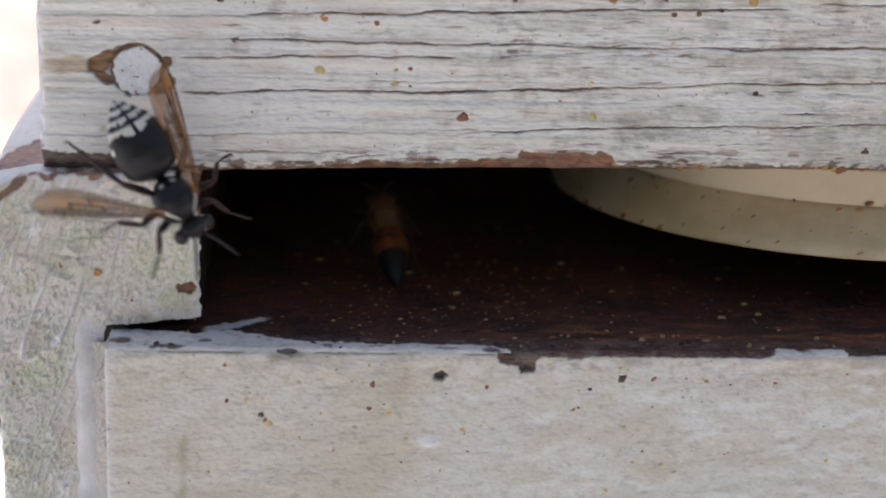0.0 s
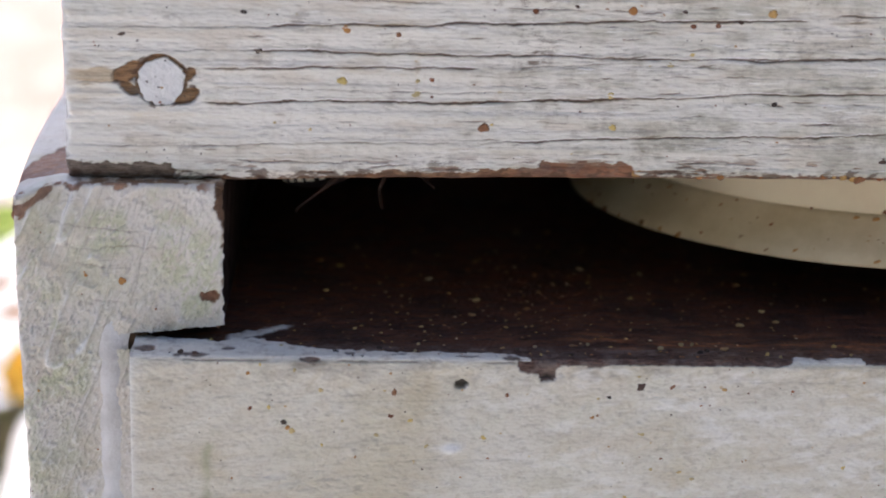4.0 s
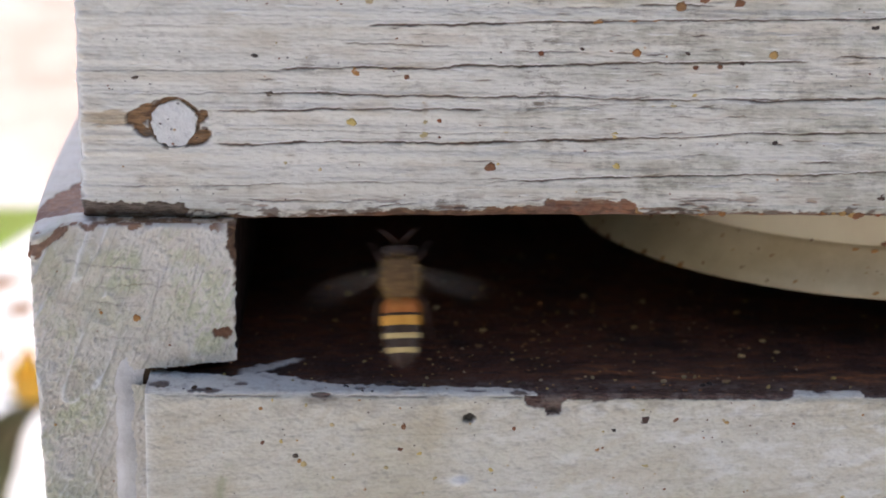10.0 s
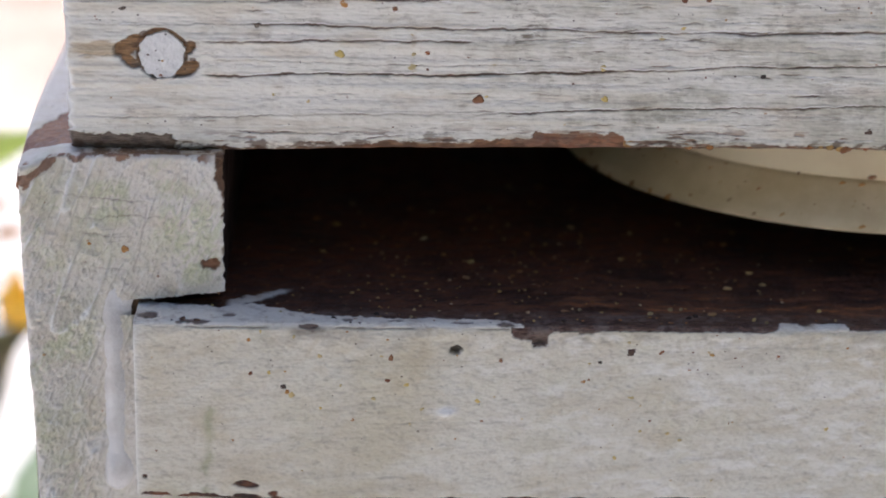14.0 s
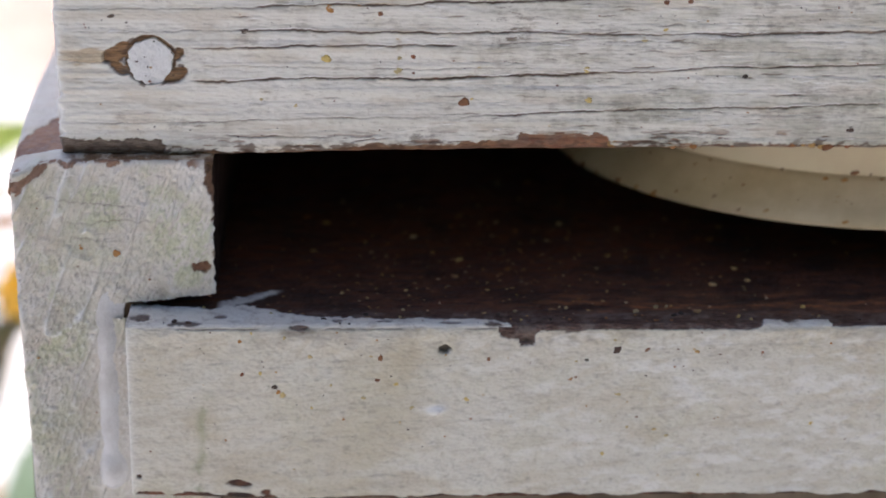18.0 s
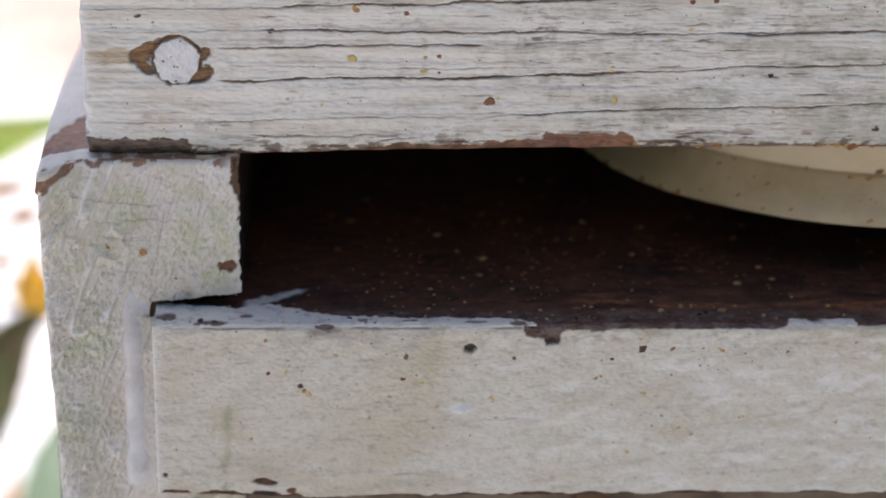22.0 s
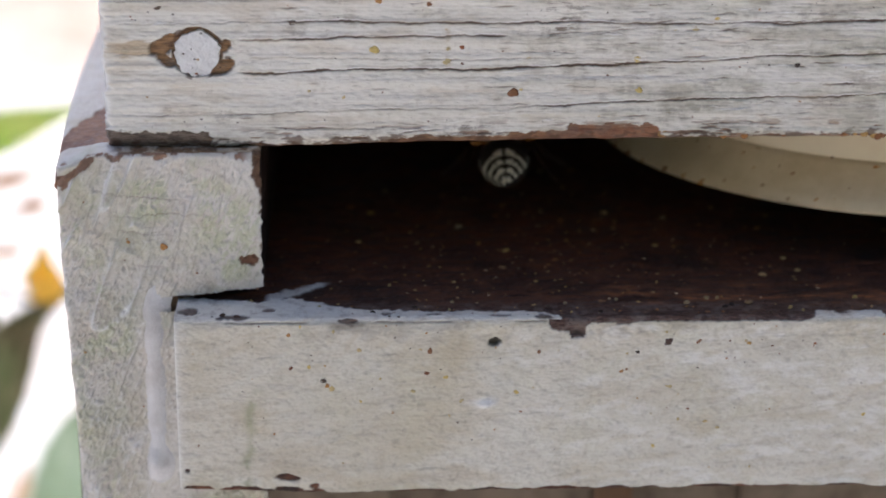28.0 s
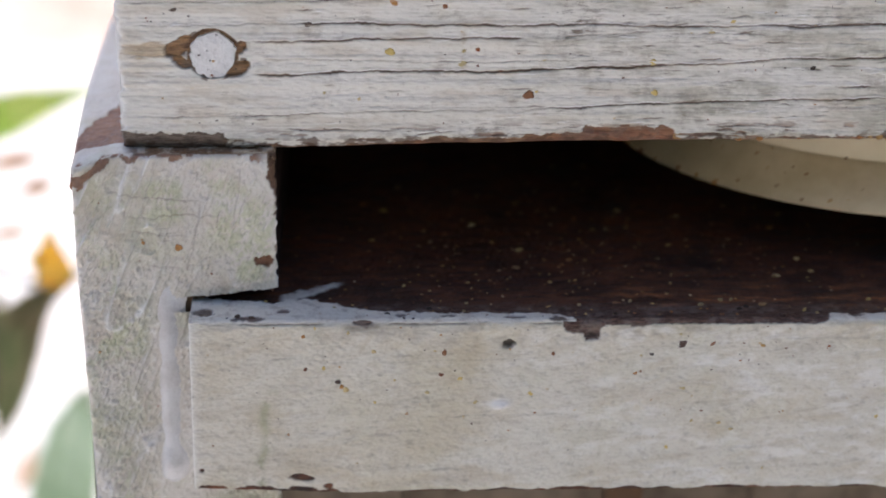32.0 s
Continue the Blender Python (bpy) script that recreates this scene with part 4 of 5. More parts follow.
CRUMBS = [(8.6, 11.5), (5.7, 22.4), (11.7, 18.9), (2.4, 25.0), (13.9, 33.7), (20.1, 36.8), (15.9, 29.5), (37.0, 13.3), (20.5, 30.4), (0.1, 31.4), (-5.7, 13.6), (-11.5, 37.0), (-14.2, 39.4), (-1.4, 44.2), (8.8, 48.0),
          (13.0, 54.9), (17.5, 55.1), (27.8, 34.7), (34.9, 38.6), (33.5, 4.3), (40.8, 19.1), (41.7, 14.8), (39.6, 30.3), (4.8, 16.4), (10.7, 17.2), (-13.7, 15.9)]
spots = [(x, y, 0.05, 0.3 + 0.12 * math.sin(7 * x), 1.25) for x, y in CRUMBS]
for _ in range(470):
    x, y = rng.gauss(13, 19), 1.2 + abs(rng.gauss(0, 26))
    if -23 < x < 58 and y < 62:
        spots.append((x, y, 0.0, rng.uniform(0.05, 0.16) * (1.7 if rng.random() < 0.12 else 1), rng.uniform(0.8, 1.6)))
tagged(piece("floor_debris", blobs("floor_debris", spots, POLLEN, "z", 3), bottom_board, "pollen and wax crumbs scattered on the floor"), kind="stuff")
spots = []
for k in range(60):
    a, f = rng.uniform(3.3, 4.9), rng.random()
    r, z = 42.0 - 4.6 * f, 7.5 + 5.6 * f
    spots.append((LID[0] + r * math.cos(a), LID[1] + r * math.sin(a), z, rng.uniform(0.14, 0.42), 1.3))
tagged(piece("lid_dirt", blobs("lid_dirt", spots, PROPOLIS, "y", 4), feeder_lid, "brown specks on the plastic"), kind="stuff")

# ---- outdoors: sunlit ground, a leafy plant beside the hive ----
GROUND_Z = -260


def ground_sheet():
    a = np.concatenate([-np.geomspace(30000, 700, 14), np.linspace(-600, 600, 61), np.geomspace(700, 30000, 14)])
    x, y = np.meshgrid(a, a + 200)
    z = GROUND_Z + 14 * (fbm(x / 130, y / 130, 90) - 0.5) * (np.hypot(x, y) < 3000) - 2
    return sheet("ground", np.stack([x, y, z], -1), GROUND, {})


g = Nodes("dry_ground", 0.9, spec=0.2)
gc = g.mix(g.ramp(g.noise(14, 6, 0.7), 0.35, 0.65), (0.70, 0.64, 0.56), (0.58, 0.50, 0.42))
gc = g.mix(g.ramp(g.noise(60, 5, 0.7), 0.5, 0.7), gc, (0.74, 0.71, 0.66))
g.bump(g.noise(90, 5, 0.7), 0.6, 0.01)
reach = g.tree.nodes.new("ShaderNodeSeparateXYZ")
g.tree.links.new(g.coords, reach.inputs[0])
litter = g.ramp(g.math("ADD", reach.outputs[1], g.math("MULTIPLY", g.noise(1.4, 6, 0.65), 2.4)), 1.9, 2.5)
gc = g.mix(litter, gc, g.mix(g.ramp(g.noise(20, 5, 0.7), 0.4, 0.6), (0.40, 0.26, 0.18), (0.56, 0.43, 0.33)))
GROUND = g.done(gc)
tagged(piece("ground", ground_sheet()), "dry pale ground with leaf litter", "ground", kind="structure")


def leaf_mat(name, a, b):
    m = Nodes(name, 0.5)
    m.bsdf.inputs["Transmission Weight"].default_value = 0.0
    col = m.mix(m.ramp(m.noise(60, 5, 0.6), 0.35, 0.7), a, b)
    m.bump(m.noise(180, 4, 0.6), 0.3, 0.0006)
    mat = m.done(col)
    thin = m.tree.nodes.new("ShaderNodeBsdfTranslucent")
    m.put(thin.inputs["Color"], col)
    mixer = m.tree.nodes.new("ShaderNodeMixShader")
    mixer.inputs[0].default_value = 0.72
    m.tree.links.new(m.bsdf.outputs[0], mixer.inputs[1])
    m.tree.links.new(thin.outputs[0], mixer.inputs[2])
    m.tree.links.new(mixer.outputs[0], m.tree.nodes["Material Output"].inputs[0])
    return mat


LEAF_GREEN = leaf_mat("green_leaf", (0.50, 0.68, 0.12), (0.66, 0.76, 0.24))
LEAF_DARK = leaf_mat("dark_leaf", (0.10, 0.13, 0.05), (0.24, 0.20, 0.11))
LEAF_YELLOW = leaf_mat("yellowed_leaf", (0.95, 0.64, 0.06), (0.88, 0.68, 0.2))
LEAF_GREY = leaf_mat("grey_green_leaf", (0.24, 0.31, 0.19), (0.40, 0.46, 0.33))
LEAF_PALE = leaf_mat("pale_dry_leaf", (0.50, 0.32, 0.18), (0.38, 0.22, 0.12))
STEM = plain("plant_stem", (0.12, 0.13, 0.05), (0.18, 0.14, 0.08), 100, 0.6)


def leaf_blade(line, depth, curl, n=20, k=8):
    """A blade facing -y along a curved line of (x, z, width), folded at its midrib and cupped by curl."""
    at = np.linspace(0, len(line) - 1, n + 1)
    x, z, w = (np.interp(at, range(len(line)), [p[c] for p in line]) for c in range(3))
    for arr in (x, z, w):
        for _ in range(2):
            arr[1:-1] = (arr[:-2] + 2 * arr[1:-1] + arr[2:]) / 4
    bm = bmesh.new()
    prev = None
    for i in range(n + 1):
        a, b = max(i - 1, 0), min(i + 1, n)
        d = Vector((x[b] - x[a], 0, z[b] - z[a])).normalized()
        o = Vector((d.z, 0, -d.x))
        row = []
        for j in range(k + 1):
            v = 2 * j / k - 1
            p = Vector((x[i], depth, z[i])) + o * (v * w[i] / 2 * (1 + 0.06 * math.sin(2.3 * i + j)))
            p.y += curl * w[i] * (abs(v) - 0.5) + 3 * math.sin(0.25 * i)
            row.append(bm.verts.new(p * MM))
        if prev:
            for j in range(k):
                bm.faces.new((prev[j], prev[j + 1], row[j + 1], row[j]))
        prev = row
    bmesh.ops.solidify(bm, geom=bm.faces[:], thickness=0.25 * MM)
    return bm


def tube(points, radii, n=8):
    bm = bmesh.new()
    pts = [Vector(p) for p in points]
    prev = None
    for i, p in enumerate(pts):
        d = (pts[min(i + 1, len(pts) - 1)] - pts[max(i - 1, 0)]).normalized()
        a = d.orthogonal().normalized() if abs(d.z) > 0.95 else d.cross(Vector((0, 0, 1))).normalized()
        b = d.cross(a)
        row = [bm.verts.new((p + radii[i] * (math.cos(2 * math.pi * j / n) * a + math.sin(2 * math.pi * j / n) * b)) * MM) for j in range(n)]
        if prev:
            for j in range(n):
                bm.faces.new((prev[j], prev[(j + 1) % n], row[(j + 1) % n], row[j]))
        else:
            bm.faces.new(row[::-1])
        prev = row
    bm.faces.new(prev)
    bmesh.ops.recalc_face_normals(bm, faces=bm.faces[:])
    return bm


def plant(name, label, foot, blades, group="plants beside the hive"):
    """A low plant: a stem from the foot to the end of each blade, given as (line, depth, curl, material)."""
    p = thing(name, label, "plant", group, m=pose(foot[0] * MM, foot[1] * MM, foot[2] * MM))
    for line, depth, curl, mat in blades:
        a = Vector((line[0][0] - foot[0], depth - foot[1], line[0][1] - foot[2]))
        part("stem", tube([(0, 0, 0), Vector((0, 0, a.z * 0.5)), Vector((a.x * 0.12, a.y * 0.3, a.z * 0.9)), Vector((a.x * 0.6, a.y * 0.7, a.z + 1)), a], [1.6, 1.4, 1.2, 0.9, 0.7]), STEM, p)
        part("leaf", leaf_blade([(x - foot[0], z - foot[2], w) for x, z, w in line], depth - foot[1], curl, 20), mat, p)
    return p


plant("leafy_plant", "low plant with green and yellowing leaves beside the hive", (-168, 300, GROUND_Z), [
    ([(-126, -70, 3), (-114.2, -62.9, 10), (-104.5, -58.4, 11.5), (-97.2, -54.9, 9), (-90.7, -52.2, 5), (-80, -49, 0.8)], 262, 0.2, LEAF_GREEN),
    ([(-92.5, -89.5, 1.5), (-91.0, -88.0, 11), (-90.0, -86.2, 12.5), (-89.2, -82.6, 8.5), (-88.7, -78.3, 4.5), (-88.3, -72.6, 0.3)], 228, 0.3, LEAF_YELLOW),
    ([(-106.5, -137, 0.7), (-105.4, -129.1, 9), (-103.7, -118.0, 13), (-100.8, -107.1, 13), (-95.6, -99.5, 8), (-90.0, -94.9, 3.6), (-82, -89, 1)], 240, 0.35, LEAF_DARK),
    ([(-114, -130, 0.9), (-109.2, -114.6, 5.8), (-107.5, -102.0, 4.3), (-109.2, -94.3, 0.9)], 250, 0.3, LEAF_DARK),
    ([(-110, -218, 2), (-108.0, -210.7, 10.1), (-104.7, -197.3, 20.9), (-101.4, -182.2, 19.8), (-98.7, -169.2, 17), (-95.5, -158.3, 12), (-92.5, -149.0, 1.0)], 300, 0.15, LEAF_GREY)])
plant("dry_plant", "dry pale plant with curled brown leaves", (-185, 380, GROUND_Z), [
    ([(-127, -97.5, 1), (-115.4, -93.2, 6), (-105, -88.7, 0.6)], 330, 0.3, LEAF_PALE), ([(-115.4, -104.2, 0.8), (-109.0, -101.1, 7), (-103, -98, 0.6)], 330, 0.4, LEAF_PALE),
    ([(-127, -118.4, 1), (-116.8, -115.6, 5), (-111, -112.6, 0.5)], 330, 0.3, LEAF_PALE), ([(-120.3, -193, 0.7), (-115.1, -185.5, 5), (-111.3, -171.7, 0.6)], 310, 0.3, LEAF_PALE)])


def sky_blocker():
    """An unseen dark green screen, added behind the viewer to block the low sky."""
    x, z = np.meshgrid(np.linspace(-4000, 4000, 161), np.linspace(GROUND_Z - 20, 1500, 41))
    y = -1900 + 420 * (fbm(x / 400, z / 400, 95) - 0.5) + 160 * (fbm(x / 90, z / 90, 96) - 0.5) - 260 * step(z, 1000, 1500)
    return sheet("hedge", np.stack([x, y, z], -1)[:, ::-1], BLOCKER_GREEN, {})


# Screen out of view, added only to shape the light on the front.
BLOCKER_GREEN = plain("blocker_green", (0.035, 0.045, 0.03), (0.07, 0.085, 0.055), 9, 0.8, 0.8, 0.05)
tagged(piece("hedge", sky_blocker()), "unseen dark green screen added to block the low front sky", "hedge", kind="structure")


# ---- insects: built in millimetres, head towards +y, back towards +z, waist at the origin ----
def shell(name, a, b, rough, scale=900):
    return plain(name, a, b, scale, rough, 0.12, 0.00006, 0.3)


BLACK = shell("black_cuticle", (0.010, 0.009, 0.009), (0.017, 0.014, 0.013), 0.42)
IVORY = shell("ivory_cuticle", (0.72, 0.70, 0.58), (0.62, 0.58, 0.44), 0.45)
BROWN_LEG = shell("brown_leg", (0.022, 0.013, 0.010), (0.055, 0.026, 0.015), 0.45)
DEEP_AMBER = shell("deep_amber_cuticle", (0.36, 0.12, 0.025), (0.25, 0.075, 0.018), 0.5)
# Amber with the entrance's shade put into the colour, for the dim bee.
SHADED_AMBER = shell("shaded_amber_cuticle", (0.20, 0.055, 0.018), (0.13, 0.04, 0.014), 0.5)
ORANGE = shell("amber_cuticle", (0.48, 0.18, 0.032), (0.34, 0.105, 0.018), 0.45)
TAN = shell("tan_hair_band", (0.58, 0.46, 0.21), (0.45, 0.33, 0.13), 0.8)
HONEY = shell("honey_cuticle", (0.72, 0.38, 0.055), (0.58, 0.27, 0.035), 0.5)
BEE_DARK = shell("dark_brown_cuticle", (0.03, 0.016, 0.010), (0.05, 0.025, 0.014), 0.42)
FUZZ = shell("tan_fuzz", (0.44, 0.27, 0.09), (0.56, 0.38, 0.15), 0.9)
# Hair darkened the same way, shade put into its colour.
SHADED_FUZZ = shell("shaded_brown_fuzz", (0.07, 0.04, 0.02), (0.11, 0.065, 0.03), 0.9)
BEE_THORAX = shell("fuzzy_thorax", (0.12, 0.07, 0.03), (0.20, 0.12, 0.05), 0.8)
YELLOW = shell("yellow_cuticle", (0.70, 0.50, 0.03), (0.60, 0.38, 0.02), 0.4)
EYE = shell("dark_eye", (0.02, 0.016, 0.016), (0.035, 0.025, 0.02), 0.2)


def wing_film(name, colour, clear):
    m = Nodes(name, 0.25, spec=0.5)
    tint = m.mix(m.ramp(m.noise(500, 3, 0.6, (1, 0.2, 1)), 0.35, 0.65), colour, tuple(c * 0.55 for c in colour))
    mat = m.done(tint)
    see = m.tree.nodes.new("ShaderNodeBsdfTransparent")
    mixer = m.tree.nodes.new("ShaderNodeMixShader")
    mixer.inputs[0].default_value = clear
    m.tree.links.new(m.bsdf.outputs[0], mixer.inputs[1])
    m.tree.links.new(see.outputs[0], mixer.inputs[2])
    m.tree.links.new(mixer.outputs[0], m.tree.nodes["Material Output"].inputs[0])
    return mat


WING_AMBER = wing_film("amber_wing", (0.40, 0.19, 0.055), 0.30)
WING_EDGE = wing_film("wing_vein", (0.10, 0.04, 0.015), 0.1)
WING_CLEAR = wing_film("clear_wing", (0.26, 0.22, 0.18), 0.94)
WING_VEIN = wing_film("clear_wing_vein", (0.22, 0.15, 0.09), 0.82)
WING_SMOKE = wing_film("smoky_wing", (0.25, 0.18, 0.10), 0.55)


def body(name, rows, mats, paint, parent, label="", n=72):
    """A rounded body along y from rows (y, half width, half height, centre z), with the colour of each face from paint(y, angle)."""
    ys = np.array([r[0] for r in rows], float)
    fine = np.linspace(ys[0], ys[-1], 11 * len(rows))
    order = np.argsort(ys)
    get = lambda k: np.interp(fine, ys[order], np.array([r[k] for r in rows], float)[order])
    w, h, c = get(1), get(2), get(3)
    for arr in (w, h, c):
        for _ in range(8):
            arr[1:-1] = (arr[:-2] + 2 * arr[1:-1] + arr[2:]) / 4
    ang = np.arange(n) * 2 * math.pi / n
    P = np.stack([w[:, None] * np.cos(ang), np.repeat(fine[:, None], n, 1), c[:, None] + h[:, None] * np.sin(ang)], -1)
    verts = (P.reshape(-1, 3) * MM).tolist()
    faces, index = [], []
    m = len(fine)
    down = fine[0] > fine[-1]
    for i in range(m - 1):
        for j in range(n):
            k = (j + 1) % n
            f = [i * n + j, i * n + k, (i + 1) * n + k, (i + 1) * n + j]
            faces.append(f if down else f[::-1])
            index.append(paint((fine[i] + fine[i + 1]) / 2, ang[j] + math.pi / n))
    for i, flip in ((0, not down), (m - 1, down)):
        f = [i * n + j for j in range(n)]
        faces.append(f if flip else f[::-1])
        index.append(paint(fine[i], math.pi / 2))
    return piece(name, mesh_of(name, verts, faces, mats, True, None, index), parent, label)


def ball(x, y, z, rx, ry, rz):
    bm = bmesh.new()
    bmesh.ops.create_uvsphere(bm, u_segments=20, v_segments=12, radius=1.0, matrix=Matrix.LocRotScale((x * MM, y * MM, z * MM), None, (rx * MM, ry * MM, rz * MM)))
    return bm


def limbs(parent, mat, chains, size):
    """Legs from chains of joints: hip, knee, ankle and the tip of the foot, mirrored to both sides."""
    for chain in chains:
        for side in (1, -1):
            pts = [Vector((side * x, y, z)) for x, y, z in chain]
            way, rad = [], []
            for k, (a, b) in enumerate(zip(pts, pts[1:])):
                thick = (1.15, 0.85, 0.42)[k] * size
                for u, f in ((0.04, 0.7), (0.35, 1.0), (0.75, 0.95), (0.96, 0.7)):
                    way.append(a.lerp(b, u))
                    rad.append(thick * f)
            way.append(pts[-1] + Vector((side * 0.3, 0.1, -0.1)))
            rad.append(0.3 * size)
            part("leg", tube(way, rad, 8), mat, parent)


def wing(parent, root, length, width, spread, lift, side, film, edge, name="wing"):
    """A wing plate that trails back from its root, swung out by spread degrees and lifted by lift, with raised veins."""
    n, k = 36, 12
    verts, faces, index = [], [], []
    for i in range(n + 1):
        u = i / n
        tip = math.sqrt(max(0.0, 1 - max(0.0, (u - 0.78) / 0.22) ** 2))
        lead = width * (0.22 + 0.07 * math.sin(math.pi * u)) * (0.35 + 0.65 * tip)
        trail = -width * (0.04 + 0.62 * step(np.float64(u), -0.05, 0.75)) * tip - 0.02 * width
        for j in range(k + 1):
            v = j / k
            fold = 0.05 * width * math.cos(v * 9) + 0.07 * width * math.sin(math.pi * v)
            verts.append((side * (lead + (trail - lead) * v) * MM, -u * length * MM, fold * MM))
    for i in range(n):
        for j in range(k):
            a = i * (k + 1) + j
            faces.append([a, a + 1, a + k + 2, a + k + 1])
            vein = j == 0 or (j == 2 and i < 30) or (j == 5 and i < 26) or (j == 8 and 6 < i < 22) or (i in (16, 25) and 2 < j < 6) or (i == 20 and 5 < j < 9)
            index.append(1 if vein else 0)
    me = mesh_of(name, verts, faces, [film, edge], True, None, index)
    return piece(name, me, parent, "", Matrix.Translation([c * MM for c in root]) @ Euler((radians(lift), 0, radians(side * spread))).to_matrix().to_4x4())


def hornet():
    h = thing("hornet", "black hornet with ivory markings and amber wings", "hornet")

    def belly(y, a):
        back = abs(a - math.pi / 2)
        for k, (lo, hi) in enumerate(((-6.75, -5.5), (-7.75, -6.75), (-8.6, -7.75), (-9.3, -8.6))):
            if lo <= y <= hi:
                u = (hi - y) / (hi - lo)
                scallop = 0.42 + 0.22 * math.cos(4.2 * back + 2.4) if k == 0 else 0.5 + 0.12 * math.cos(6 * back)
                notch = 0.5 < back < 0.72 and u < 0.7 and k < 2
                return 1 if u > scallop and back > 0.07 and not notch and back < 2.6 else 0
        if 1.25 < back < 1.65 and -5.2 < y < -4.6:
            return 1
        return 0

    def chest(y, a):
        back = abs(a - math.pi / 2)
        if 3.3 < y < 5.1 and abs(back - 0.62 - (5.1 - y) * 0.24) < 0.09:
            return 1
        return 1 if 0.75 < y < 1.2 and 0.22 < back < 0.62 else 0

    body("thorax", [(5.4, 0.7, 0.7, 0.1), (5.1, 1.5, 1.4, 0.1), (4.2, 2.2, 2.1, 0.1), (2.8, 2.5, 2.3, 0.1), (1.4, 2.1, 1.9, 0.0), (0.4, 1.1, 1.0, -0.3), (0.0, 0.45, 0.45, -0.5)], [BLACK, IVORY], chest, h, "glossy black with ivory shoulder lines")
    body("abdomen", [(0.15, 0.4, 0.4, -0.5), (-0.3, 1.3, 1.2, -0.5), (-0.8, 2.6, 2.3, -0.5), (-1.6, 3.2, 2.8, -0.5), (-3.4, 3.5, 2.95, -0.55), (-5.3, 3.2, 2.7, -0.75), (-6.8, 2.5, 2.15, -1.1), (-8.0, 1.65, 1.45, -1.5), (-8.9, 0.85, 0.75, -1.85), (-9.4, 0.12, 0.12, -2.1)], [BLACK, IVORY], belly, h, "black with ivory bands at the tip")
    head = body("head", [(7.5, 0.6, 0.7, -0.1), (7.3, 1.5, 1.4, -0.1), (6.7, 2.2, 1.8, -0.1), (6.1, 2.2, 1.7, -0.1), (5.6, 1.4, 1.1, 0.0), (5.3, 0.5, 0.5, 0.0)], [BLACK, IVORY], lambda y, a: 1 if (y < 6.0 and 0.9 < abs(a - math.pi / 2) < 1.5) or (y > 6.9 and abs(a - math.pi / 2) > 0.8) else 0, h, "black with an ivory face")
    for s in (1, -1):
        part("eye", ball(s * 1.65, 6.7, 0.25, 0.8, 0.85, 1.25), EYE, head)
        part("antenna", tube([(s * 0.5, 7.3, 0.6), (s * 0.9, 8.2, 1.3), (s * 1.3, 8.9, 1.3), (s * 2.0, 10.3, 0.7), (s * 2.7, 11.6, -0.2)], [0.16, 0.15, 0.17, 0.18, 0.13]), BLACK, head)
        wing(h, (s * 1.8, 3.5, 1.5), 14.2, 3.1, 22, -6, s, WING_AMBER, WING_EDGE)
    limbs(h, BROWN_LEG, [[(1.2, 4.2, -1.4), (3.4, 5.0, 0.2), (4.4, 6.9, -1.2), (6.2, 8.6, -2.6)], [(1.5, 2.6, -1.6), (4.6, 3.4, 0.4), (6.4, 1.6, -1.4), (8.2, 1.4, -2.7)], [(1.4, 1.0, -1.5), (4.0, -1.4, 0.8), (5.2, -5.6, -1.2), (6.2, -9.0, -2.6)]], 0.38)
    return h


def fuzz(parent, count, seed, mat):
    """Short hairs over the thorax, the neck and the first ring of the abdomen, one thin blade each."""
    r = random.Random(seed)
    verts, faces = [], []
    for k in range(count):
        a, y = r.uniform(0, 2 * math.pi), r.uniform(-0.6, 5.0)
        w = 2.1 * math.sqrt(max(0.3, 1 - ((y - 2.3) / 2.9) ** 2))
        d = Vector((math.cos(a), (y - 2.5) * 0.35, math.sin(a))).normalized()
        p = Vector((w * math.cos(a), y, 0.1 + w * math.sin(a)))
        s = d.cross(Vector((r.random(), r.random(), r.random()))).normalized() * 0.045
        q = p + (d + Vector((r.uniform(-0.4, 0.4), r.uniform(-0.7, 0.2), r.uniform(-0.4, 0.4)))) * r.uniform(0.3, 0.7)
        verts += [((p - s) * MM)[:], ((p + s) * MM)[:], (q * MM)[:]]
        faces.append([3 * k, 3 * k + 1, 3 * k + 2])
    return tagged(piece("fuzz", mesh_of("fuzz", verts, faces, mat), parent, "short tan hair"), kind="stuff")


